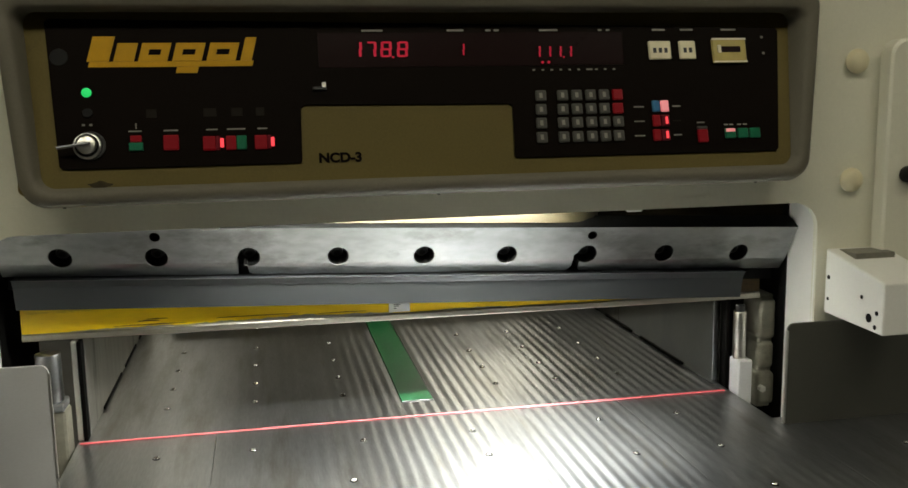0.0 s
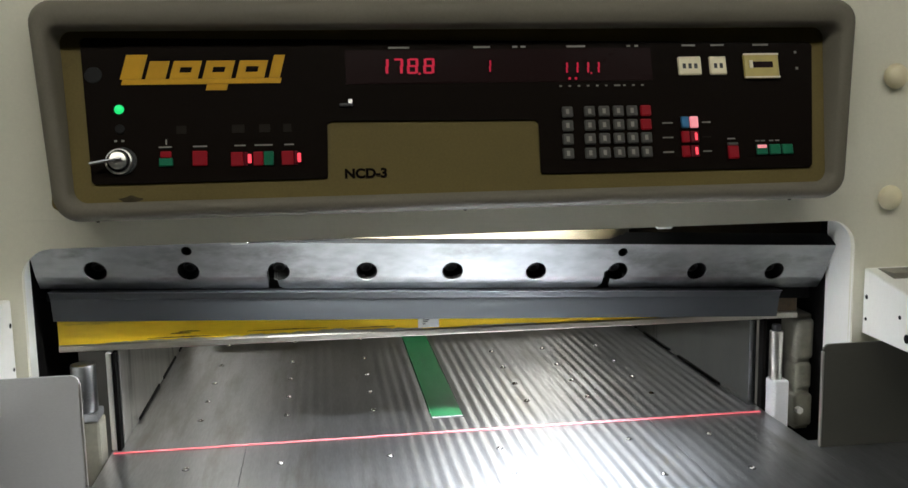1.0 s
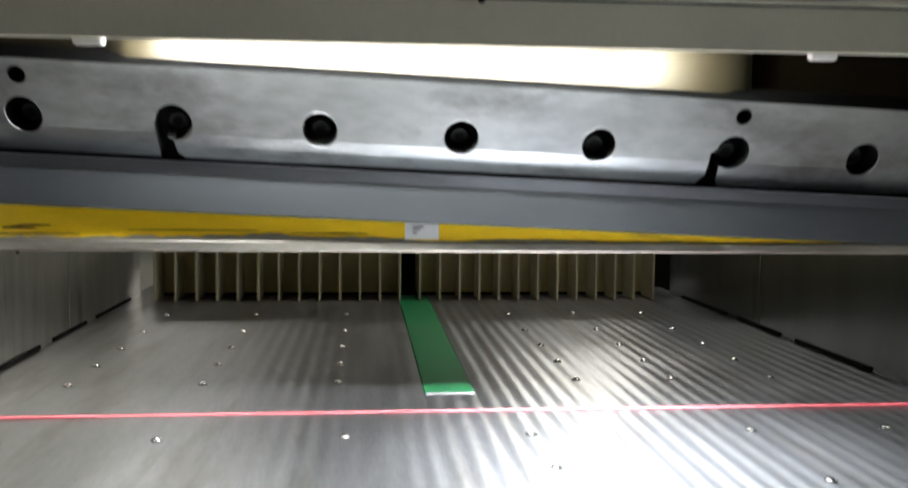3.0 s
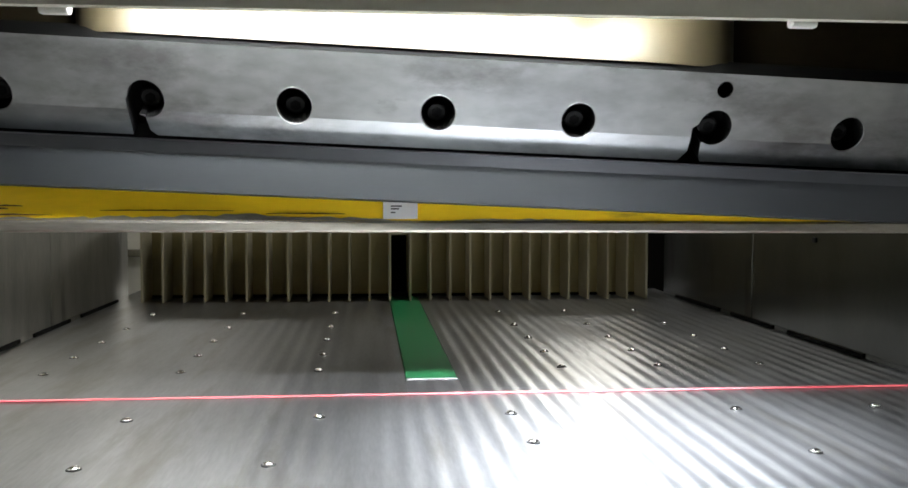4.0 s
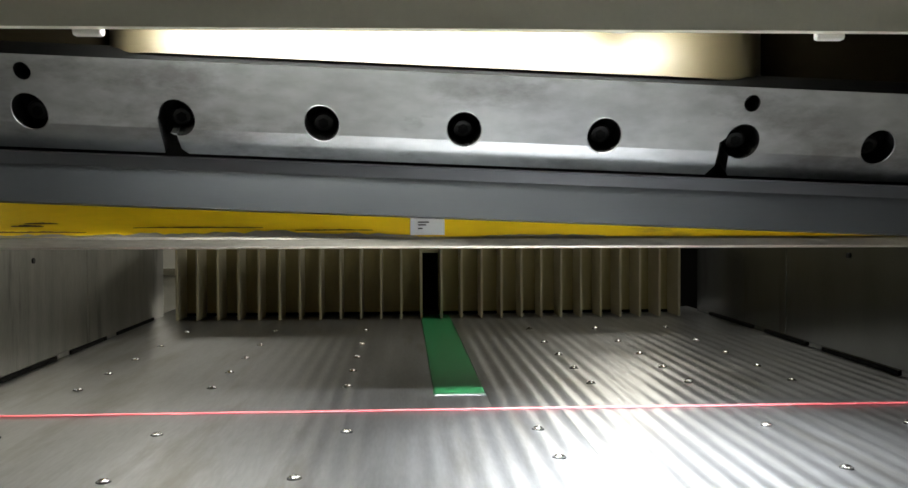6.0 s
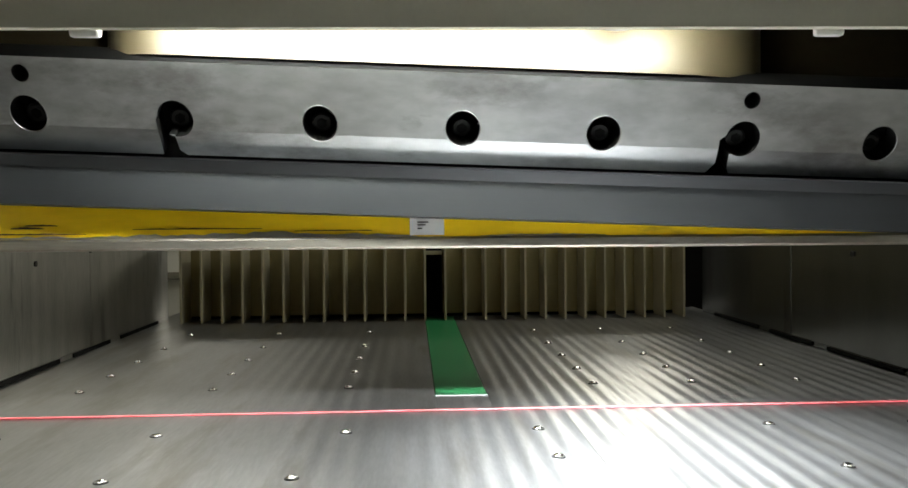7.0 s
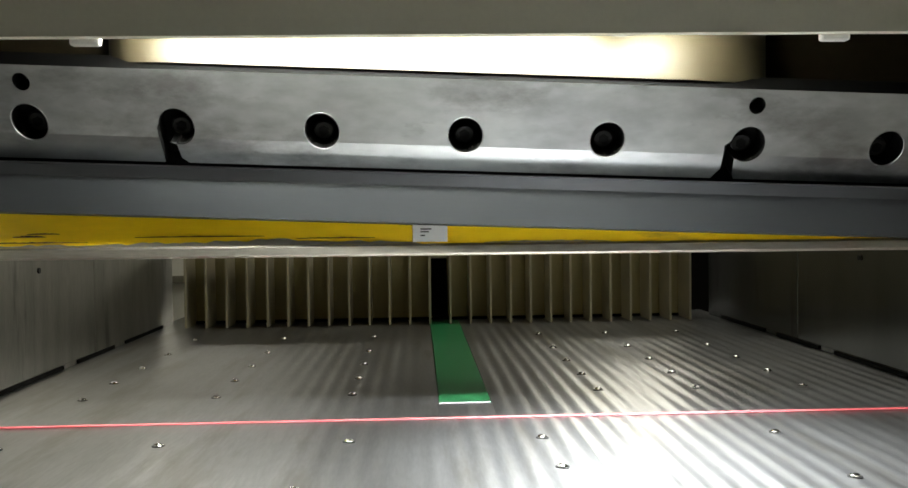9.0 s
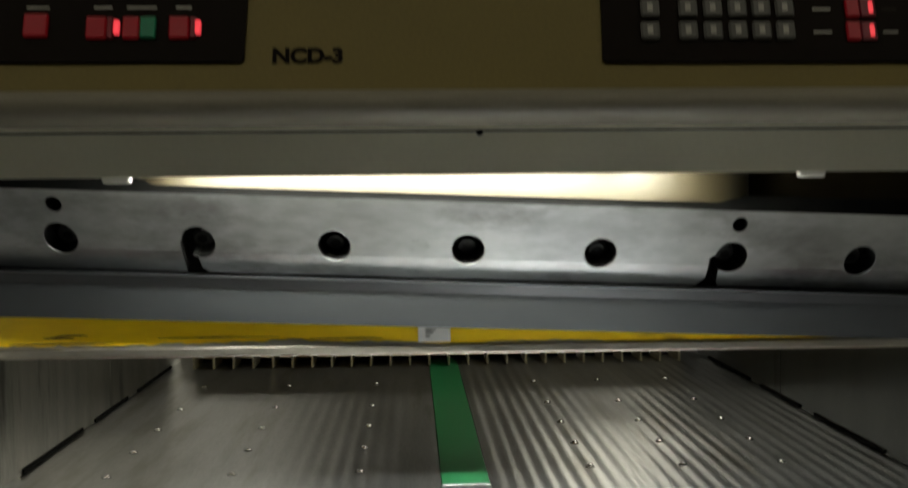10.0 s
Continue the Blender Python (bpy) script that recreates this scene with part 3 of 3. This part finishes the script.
rear_post = thing("rear_post", "white-painted upright with a dark clip behind the table", "post", (-0.62, 1.44, 0.0))
part("upright", box(-0.70, -0.535, 1.41, 1.46, 0.0, 1.22, 0.006), M_white, rear_post)
part("clip", box(-0.69, -0.545, 1.395, 1.4095, 0.967, 0.985, 0.003), M_cast, rear_post, "dark clip")
closing = structure("rear_gap_blocker", box(0.535, 0.66, 1.18, 1.20, 0.87, 1.30, 0.003), M_dark, "dark panel added to keep the gap beside the gauge black", "panel")

# ---- back gauge ----
GY = 0.95
gauge = thing("back_gauge", "cream-painted comb-shaped back gauge across the table", "gauge", (0, GY, Z))
P = 0.0415
part("gauge_body", cut_sheet([(-0.531, 0.908), (-0.0275, 0.908), (-0.0275, 1.062), (0.0085, 1.062), (0.0085, 0.908), (0.512, 0.908), (0.512, 1.078), (-0.531, 1.078)], [], lambda u, v, d: (u, GY + 0.085 + d, v), 0.05), M_gauge, gauge)
fin_mesh = None
for k in range(26):
    x = -0.0275 - P * (12 - k) - 0.003 if k < 13 else 0.0115 + P * (k - 13)
    if fin_mesh is None:
        f = part("fin", cut_sheet([(0, 0.0016), (0.08, 0.0016), (0.0845, 0.012), (0.0845, 0.174), (0.012, 0.174), (0.003, 0.170), (0, 0.162)], [], lambda u, v, d: (d - 0.0021, u, v), 0.0042), M_fin, gauge)
        fin_mesh = f.data
    else:
        f = new("fin", fin_mesh)
        f.parent = gauge
    f.matrix_parent_inverse = Matrix()
    f.location = (x, 0, 0)
part("slot_bridge", box(-0.0275, 0.0085, GY + 0.06, GY + 0.084, 1.035, 1.043, 0.001), M_fin, gauge)
part("foot_shade_strip", box(-0.531, 0.512, GY + 0.090, GY + 0.13, 0.9012, 0.9075), M_dark, gauge, "dark strip added for shade under the gauge")
part("drive_block", box(-0.055, 0.04, GY + 0.136, GY + 0.21, 0.905, 1.10, 0.004), M_dark, gauge)

# ---- guide posts and castings at the ends of the clamp ----
post = thing("guide_post", "steel guide post with a grey painted foot beside the table", "post", (-0.632, 0.02, 0.84))
part("foot", box(-0.652, -0.604, 0.0, 0.045, 0.70, 0.972, 0.006), M_cast, post, "grey painted foot")
part("cap_plate", box(-0.650, -0.607, -0.003, 0.048, 0.970, 0.984, 0.003), M_steel, post)
part("barrel", rod((-0.630, 0.02, 0.983), (-0.630, 0.02, 1.066), 0.0205, bevel=0.002), M_plate, post, "dull steel barrel", True)
part("set_screw", rod((-0.634, 0.001, 1.008), (-0.634, -0.003, 1.008), 0.006, bevel=0.001), M_bolt, post)
part("bracket", box(-0.600, -0.590, 0.05, 0.068, 0.90, 1.075, 0.002), M_white, post, "white strip in place of a bright gap")
part("stay", box(-0.5895, -0.5825, 0.045, 0.068, 0.9, 1.075, 0.001), M_dark, post, "dark flat bar")

post = thing("guide_post", "slim steel guide post on a white painted block beside the table", "post", (0.62, 0.03, 0.84))
part("foot", box(0.602, 0.632, 0.008, 0.045, 0.70, 0.966, 0.004), M_guard, post, "pale grey painted block")
part("rod", rod((0.613, 0.028, 0.965), (0.613, 0.028, 1.058), 0.0125, bevel=0.002), M_chrome, post, "bright steel rod", True)
part("head", rod((0.613, 0.028, 1.056), (0.613, 0.028, 1.070), 0.009, bevel=0.002), M_bolt, post)
part("stay", box(0.5985, 0.606, 0.052, 0.070, 0.9, 1.075, 0.001), M_dark, post, "dark flat bar")
part("bolt_head", rod((0.656, 0.02, 0.905), (0.656, 0.010, 0.905), 0.007, seg=6), M_chrome, post, "bright bolt head")

cast = thing("cast_bracket", "rough olive-painted cast iron bracket inside the frame", "bracket", (0.68, 0.08, 0.85))
for z0, z1, d in ((0.86, 0.925, 0.0), (0.932, 0.985, 0.006), (0.992, 1.072, 0.003)):
    part("lug", box(0.664 + d, 0.701, 0.045 + d, 0.12, z0, z1, 0.008, 3), M_cast, cast)
part("web", box(0.672, 0.701, 0.06, 0.12, 0.85, 1.08, 0.004), M_cast, cast)

# ---- guards and light-barrier arms ----
def guard(x0, x1, y, z1, corner, material, label):
    g = thing("guard_plate", label, "guard", ((x0 + x1) / 2, y, 0.88), group="guards")
    r = [0.002, 0.002, 0.012 if corner > 0 else 0.002, 0.012 if corner < 0 else 0.002]
    part("sheet", cut_sheet(rounded(x0, x1, Z - 0.0015, z1, r), [], lambda u, v, d: (u, y + d, v), 0.005), material, g)
    e = x1 if corner > 0 else x0
    part("pale_edge", box(e - 0.0016, e + 0.0016, y - 0.0006, y + 0.0056, Z + 0.001, z1 - 0.012, 0.0006, 1), M_chrome, g, "bright narrow edge")
    a, b = sorted((e - corner * 0.01, e - corner * 0.05))
    bm = bmesh.new()
    v = [bm.verts.new(p) for p in ((a, y + 0.0055, Z + 0.001), (b, y + 0.0055, Z + 0.001), ((a + b) / 2 - corner * 0.015, y + 0.06, Z + 0.001), (a, y + 0.0055, Z + 0.05), (b, y + 0.0055, Z + 0.05))]
    for q in ((0, 1, 4, 3), (0, 2, 1), (0, 3, 2), (1, 2, 4), (3, 4, 2)):
        bm.faces.new([v[i] for i in q])
    part("gusset", bm, M_guard, g)
    return g


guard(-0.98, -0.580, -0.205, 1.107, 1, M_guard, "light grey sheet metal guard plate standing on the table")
guard(0.601, 1.00, -0.160, 1.079, -1, M_guard_dark, "sheet metal guard plate standing on the table, coloured dark for its reflection")


def arm(s, x0, x1, y0, y1, zt0, zt1, zb0, zb1):
    t = thing("light_barrier_arm", "white-painted sensor arm with bolt holes fixed to the frame", "arm", (s * (x0 + x1) / 2, y1, zb1), group="sensor arms")
    bm = bmesh.new()
    lo = [bm.verts.new((s * x, y, z)) for x, y, z in ((x0, y0, zb0), (x1, y0, zb0), (x1, y1, zb1), (x0, y1, zb1))]
    hi = [bm.verts.new((s * x, y, z)) for x, y, z in ((x0, y0, zt0), (x1, y0, zt0), (x1, y1, zt1), (x0, y1, zt1))]
    for i in range(4):
        bm.faces.new((lo[i], lo[(i + 1) % 4], hi[(i + 1) % 4], hi[i]))
    bm.faces.new(lo[::-1])
    bm.faces.new(hi)
    bmesh.ops.bevel(bm, geom=bm.edges[:], offset=0.003, segments=2, affect="EDGES", profile=0.5)
    part("housing", bm, M_white, t)
    part("recess", box(min(s * (x0 + 0.02), s * (x1 - 0.015)), max(s * (x0 + 0.02), s * (x1 - 0.015)), y1 - 0.055, y1 - 0.006, zt1 - 0.012, zt1 - 0.0012, 0.001), M_cast, t, "shallow darker recess on top")
    for k, (fy, fz, r) in enumerate(((0.35, 0.62, 0.0035), (0.22, 0.26, 0.0075), (0.10, 0.40, 0.004), (0.12, 0.12, 0.004), (0.93, 0.80, 0.004), (0.93, 0.35, 0.003))):
        y = y0 + fy * (y1 - y0)
        z = zb0 + fz * (zt0 - zb0)
        part("bolt_hole", rod((s * (x0 - 0.0006), y, z), (s * (x0 + 0.004), y, z), r, seg=14), M_bore, t, "dark bolt hole")
    part("screw", rod((s * (x0 + 0.05), y0 - 0.001, zb0 + 0.05), (s * (x0 + 0.05), y0 + 0.004, zb0 + 0.05), 0.005, seg=14), M_bolt, t)
    return t


arm(1, 0.690, 0.80, -0.285, FACE - 0.002, 1.168, 1.200, 1.083, 1.086)
arm(-1, 0.690, 0.80, -0.285, FACE - 0.002, 1.200, 1.208, 1.050, 1.052)

# ---- control console ----
console = thing("control_console", "taupe control console with a dark fascia of keys and red digits", "control panel", (0, -0.189, 1.381), -17.0)


def bez(x0, x1, xt0, xt1, z0, z1, r, y):
    """The bezel's outline, wider at the top than at the foot."""
    out = []
    base = rounded(x0, x1, z0, z1, r, 7)
    for x, z in base:
        f = (z - z0) / (z1 - z0)
        out.append((x + f * ((xt0 - x0) if x < 0 else (xt1 - x1)), y + (0.043 * f if y < -0.15 else 0), z))
    return out


def panel_y(z):
    return -0.189 + (z - 1.381) * 0.3057


def inner_y(pts, off):
    return [(x, panel_y(z) + off, z) for x, y, z in pts]


O = (-0.598, 0.602, -0.628, 0.637)
loops = [bez(*O, 1.329, 1.643, 0.035, FACE - 0.0025),
         bez(*O, 1.329, 1.643, 0.035, -0.192),
         bez(O[0] + 0.003, O[1] - 0.003, O[2] + 0.003, O[3] - 0.003, 1.333, 1.639, 0.033, -0.202),
         bez(O[0] + 0.010, O[1] - 0.010, O[2] + 0.010, O[3] - 0.010, 1.340, 1.632, 0.028, -0.208),
         bez(O[0] + 0.020, O[1] - 0.020, O[2] + 0.022, O[3] - 0.024, 1.349, 1.609, 0.022, -0.208),
         bez(O[0] + 0.024, O[1] - 0.024, O[2] + 0.027, O[3] - 0.030, 1.3525, 1.605, 0.020, -0.204)]
loops.append(inner_y(bez(O[0] + 0.030, O[1] - 0.032, O[2] + 0.036, O[3] - 0.040, 1.356, 1.601, 0.018, 0), -0.0006))
bezel = part("bezel", loft(loops), M_bezel, console, "taupe moulded surround", True)
part("back_panel", cut_sheet(rounded(-0.60, 0.60, -0.035, 0.245, 0.01), [], lambda u, v, d: (u, d, v), 0.004), M_olive, console, "olive-brown back panel", local=True)
BZ = [(-0.545, 0.004), (-0.541, 0.0), (-0.213, 0.0), (-0.211, 0.003), (-0.209, 0.082), (-0.203, 0.087), (0.106, 0.083), (0.112, 0.078), (0.110, 0.001), (0.113, -0.002), (0.545, -0.003), (0.550, 0.001), (0.573, 0.198), (0.569, 0.203), (-0.557, 0.219), (-0.562, 0.214)]
part("fascia", cut_sheet(BZ, [], lambda u, v, d: (u, d - 0.0035, v), 0.0033), M_black, console, "dark brown printed fascia", local=True)


def tab(name, x0, x1, v0, v1, out, material, parent=console, bevel=0.0, label="", base=0.0036):
    """A small block that stands out of the fascia."""
    return part(name, box(x0, x1, -base - out, -base + 0.0002, v0, v1, bevel, 1), material, parent, label, local=True)


part("stain", cut_sheet([(-0.492 + 0.015 * math.cos(a) * (1 + 0.25 * math.sin(3 * a) + 0.12 * math.cos(5 * a)), -0.0235 + 0.0055 * math.sin(a) * (1 + 0.3 * math.cos(4 * a))) for a in [2 * math.pi * k / 22 for k in range(22)]], [], lambda u, v, d: (u, d - 0.0011, v), 0.0008), M_stain, console, "dark oily stain on the panel's foot", local=True)
# gold emblem: slanted plain bars and hollow blocks on a broken bar
SLANT = 0.25


def emblem_piece(name, a, b, v0, v1, parent, hollow=0.0):
    shape = lambda a, b, v0, v1: [(a + SLANT * (v0 - 0.146), v0), (b + SLANT * (v0 - 0.146), v0), (b + SLANT * (v1 - 0.146), v1), (a + SLANT * (v1 - 0.146), v1)]
    inner = [shape(a + hollow, b - hollow, v0 + hollow * 0.8, v1 - hollow * 0.8)] if hollow else []
    return part(name, cut_sheet(shape(a, b, v0, v1), inner, lambda u, v, d: (u, d - 0.0050, v), 0.0014), M_gold, parent, local=parent is console)


emblem = emblem_piece("emblem", -0.504, -0.276, 0.1465, 0.1545, console)
emblem["label"] = "gold emblem on the fascia"
for a, b, v0, v1 in ((-0.508, -0.478, 0.155, 0.192), (-0.472, -0.444, 0.155, 0.182), (-0.438, -0.398, 0.155, 0.182), (-0.391, -0.350, 0.155, 0.182), (-0.343, -0.302, 0.155, 0.182), (-0.295, -0.279, 0.155, 0.190)):
    emblem_piece("emblem_block", a, b, v0, v1, emblem, 0.0115 if b - a > 0.035 else 0.0)
emblem_piece("emblem_block", -0.382, -0.352, 0.137, 0.146, emblem)

# seven-segment digits
SEG = {"1": "bc", "7": "abc", "8": "abcdefg", "0": "abcdef", "2": "abged", "9": "abcdfg", "3": "abgcd"}


def digit(ch, x, v, w, h, parent, t=0.0032):
    s = 0.12 * h
    bars = {"a": (0.15, 0.85, 1, 1), "d": (0.15, 0.85, 0, 0), "g": (0.15, 0.85, 0.5, 0.5), "b": (1, 1, 0.55, 0.95), "c": (1, 1, 0.05, 0.45), "f": (0, 0, 0.55, 0.95), "e": (0, 0, 0.05, 0.45)}
    for q in SEG[ch]:
        a, b, c, d = bars[q]
        x0, x1, v0, v1 = x + a * w + c * s - t / 2, x + b * w + d * s + t / 2, v + c * h - t / 2, v + d * h + t / 2
        part("segment", box(x0, x1, -0.0052, -0.0046, v0, v1), M_digit, parent)


disp = tab("display", -0.179, 0.300, 0.143, 0.196, 0.0008, M_window, label="dark red display window with glowing digits")
for ch, x in zip("1788", (-0.130, -0.108, -0.085, -0.060)):
    digit(ch, x, 0.1595, 0.0125, 0.0215, disp, 0.0028)
part("decimal_point", box(-0.069, -0.066, -0.0052, -0.0046, 0.1565, 0.1595), M_digit, disp)
for ch, x in zip("1111", (0.155, 0.172, 0.189, 0.206)):
    digit(ch, x, 0.157, 0.007, 0.016, disp, 0.0018)
part("decimal_point", box(0.200, 0.2025, -0.0052, -0.0046, 0.1545, 0.157), M_digit, disp)
for x in (0.166, 0.176):
    part("indicator", rod((x, -0.0046, 0.1475), (x, -0.0054, 0.1475), 0.0022, seg=10), M_digit, disp)
digit("1", 0.035, 0.160, 0.006, 0.018, disp, 0.0014)
for i in range(10):
    tab("print_bar", 0.149 + 0.0146 * i, 0.153 + 0.0146 * i + (0.006 if i == 6 else 0), 0.1345, 0.137, 0.0002, M_print)
for x, w in ((-0.113, 0.032), (0.018, 0.026), (0.079, 0.008), (0.092, 0.008), (0.165, 0.030), (0.262, 0.006), (0.275, 0.006), (0.353, 0.022), (0.401, 0.022), (0.472, 0.026)):
    tab("print_bar", x, x + w, 0.1985, 0.2015, 0.0002, M_print)

# lamp, key switch
part("signal_lamp", dome((-0.507, -0.0036, 0.110), 0.0070, 0.005), M_led, console, "glowing green signal lamp", True, local=True)
part("lamp_base", rod((-0.506, -0.0036, 0.080), (-0.506, -0.0060, 0.080), 0.007, bevel=0.0008), M_rubber, console, local=True)
sw = part("key_switch", rod((-0.507, -0.0034, 0.032), (-0.507, -0.010, 0.032), 0.0190, bevel=0.002), M_chrome, console, "chrome key switch", True, local=True)
part("dark_ring", rod((-0.507, -0.0098, 0.032), (-0.507, -0.0104, 0.032), 0.0165), M_rubber, sw)
part("barrel", rod((-0.507, -0.010, 0.032), (-0.507, -0.018, 0.032), 0.0130, bevel=0.002), M_chrome, sw, "", True)
part("collar", rod((-0.503, -0.0034, 0.033), (-0.503, -0.0055, 0.033), 0.0205), M_bolt, sw)
bm = box(-0.040, 0.004, -0.024, -0.017, -0.0014, 0.0014, 0.0006)
bmesh.ops.transform(bm, matrix=Matrix.Translation((-0.505, 0, 0.0325)) @ pose(0, 0, 0, 0, -9, 0), verts=bm.verts)
part("key", bm, M_steel, sw, "steel key in the lock")
for x in (-0.512, -0.502):
    tab("print_bar", x - 0.002, x + 0.002, 0.0615, 0.0645, 0.0002, M_print)

# push buttons on the left
b = tab("button", -0.4515, -0.4320, 0.0235, 0.0355, 0.004, M_green_key, bevel=0.001, label="green button")
tab("button_lens", -0.4495, -0.4340, 0.0362, 0.0455, 0.004, M_red_btn, bevel=0.001, label="red button lens")
tab("button", -0.4045, -0.3835, 0.0235, 0.0450, 0.004, M_red_btn, bevel=0.001, label="lit red button")
for x0, x1, mt, lit in ((-0.3500, -0.3325, M_red_btn, -0.3235), (-0.3030, -0.2905, None, None), (-0.2775, -0.2600, M_red_btn, -0.2520)):
    if mt:
        tab("button", x0, x1, 0.0215, 0.0420, 0.004, mt, bevel=0.001, label="lit red button")
        tab("button_side", x1 + 0.0006, x1 + 0.0062, 0.0215, 0.0420, 0.003, M_red_key, bevel=0.0006)
        tab("lit_mark", lit - 0.0024, lit + 0.0024, 0.0255, 0.0385, 0.0042, M_red_lit, bevel=0.0008, label="bright red lamp")
tab("button", -0.3180, -0.3038, 0.0215, 0.0420, 0.004, M_red_btn, bevel=0.001, label="lit red button")
tab("button", -0.3030, -0.2890, 0.0215, 0.0420, 0.004, M_green_key, bevel=0.001, label="green button")
for x, w in ((-0.452, 0.018), (-0.404, 0.020), (-0.345, 0.016), (-0.316, 0.026), (-0.273, 0.014)):
    tab("print_bar", x, x + w, 0.0515, 0.0535, 0.0002, M_print)
tab("print_bar", -0.4425, -0.4405, 0.056, 0.064, 0.0002, M_print)
for x, w in ((-0.427, 0.014), (-0.348, 0.018), (-0.309, 0.016), (-0.274, 0.012)):
    tab("print_block", x, x + w, 0.072, 0.084, 0.0002, M_dim_print)
hole = part("plug", rod((-0.543, -0.0034, 0.162), (-0.543, -0.0046, 0.162), 0.0125, bevel=0.0006), M_rubber, console, "round black plug", local=True)
lever = part("small_catch", box(-0.190, -0.170, -0.008, -0.0034, 0.108, 0.113, 0.001), M_bolt, console, "small metal catch", local=True)
part("catch_tip", box(-0.177, -0.171, -0.010, -0.0081, 0.111, 0.119, 0.001), M_chrome, lever)

# keypad
for r, v in enumerate((0.0935, 0.0715, 0.050, 0.0275)):
    for c, x in enumerate((0.158, 0.193, 0.216, 0.239, 0.261, 0.283)):
        x = x - 0.0012 * r
        red = c == 5 and r < 2
        k = tab("key", x - 0.0085, x + 0.0085, v - 0.0085, v + 0.0085, 0.0045, M_red_btn if red else M_grey_key, bevel=0.0015, label="red key" if red else "")
        if not red:
            part("print_bar", box(x - 0.003, x + 0.002, -0.0084, -0.0081, v - 0.004, v + 0.004), M_print, k)
# switches to the right of the keypad
for v, ma, mb in ((0.0735, M_blue_key, M_pink_lit), (0.0500, M_red_btn, M_red_lit), (0.0268, M_red_btn, M_red_lit)):
    d = (0.0735 - v) * 0.055
    tab("switch", 0.3390 - d, 0.3515 - d, v - 0.009, v + 0.009, 0.004, ma, bevel=0.001)
    if mb is M_pink_lit:
        tab("switch_lens", 0.3535 - d, 0.3665 - d, v - 0.009, v + 0.009, 0.004, mb, bevel=0.001, label="lit pink switch")
    else:
        tab("switch_side", 0.3525 - d, 0.3670 - d, v - 0.009, v + 0.009, 0.0035, M_red_key, bevel=0.001)
        tab("lit_mark", 0.3600 - d, 0.3645 - d, v - 0.006, v + 0.006, 0.0042, mb, bevel=0.0008, label="bright red lamp")
    tab("print_bar", 0.309 - d, 0.326 - d, v - 0.001, v + 0.001, 0.0002, M_print)
    tab("print_bar", 0.374 - d, 0.388 - d, v - 0.001, v + 0.001, 0.0002, M_dim_print if v == 0.05 else M_print)
tab("button", 0.4115, 0.4285, 0.0135, 0.0340, 0.004, M_red_btn, bevel=0.001, label="red button")
tab("button_cap", 0.4115, 0.4285, 0.0345, 0.0390, 0.004, M_grey_key, bevel=0.0008)
tab("print_bar", 0.413, 0.426, 0.045, 0.047, 0.0002, M_print)
for x, mt in ((0.4585, M_green_key), (0.4800, M_green_key), (0.5010, M_green_key)):
    tab("button", x, x + 0.018, 0.0185, 0.0345, 0.004, mt, bevel=0.001, label="green button")
tab("lit_mark", 0.4595, 0.4755, 0.0285, 0.0340, 0.0044, M_pink_lit, bevel=0.0006, label="lit red lamp")
for x in (0.459, 0.468, 0.482, 0.492):
    tab("print_bar", x, x + 0.007, 0.0405, 0.0425, 0.0002, M_print)
# counters and meter
for x0, x1, n in ((0.3425, 0.3805, 3), (0.3945, 0.4225, 2)):
    q = tab("counter", x0, x1, 0.150, 0.180, 0.005, M_ivory, bevel=0.0015, label="ivory counter with small wheels")
    for i in range(n):
        cx = x0 + (x1 - x0) * (i + 1) / (n + 1)
        part("wheel", box(cx - 0.0026, cx + 0.0026, -0.0092, -0.0084, 0.160, 0.168), M_bolt, q)
q = tab("meter", 0.4515, 0.5105, 0.143, 0.1835, 0.005, M_brass, bevel=0.0015, label="ochre meter in an ivory frame")
part("slide_window", box(0.466, 0.500, -0.0092, -0.0084, 0.160, 0.170), M_window, q)
part("slide", box(0.460, 0.466, -0.0105, -0.0084, 0.159, 0.172, 0.0008), M_ivory, q)
for v0, v1 in ((0.143, 0.1455), (0.181, 0.1835)):
    part("rim", box(0.4515, 0.5105, -0.0098, -0.0084, v0, v1), M_ivory, q)
for v in (0.187, 0.160):
    tab("print_bar", 0.541, 0.545, v - 0.002, v + 0.002, 0.0002, M_print)

# model lettering on the olive panel
up = pose(0, 0, 0, 90)
lettering("model_lettering", "NCD-3", 0.0215, M_black, console, Matrix.Translation((-0.187, -0.0008, 0.0)) @ up @ Matrix.Diagonal((0.97, 0.9, 1, 1)), 0.0004, "black lettering", 0.0010)
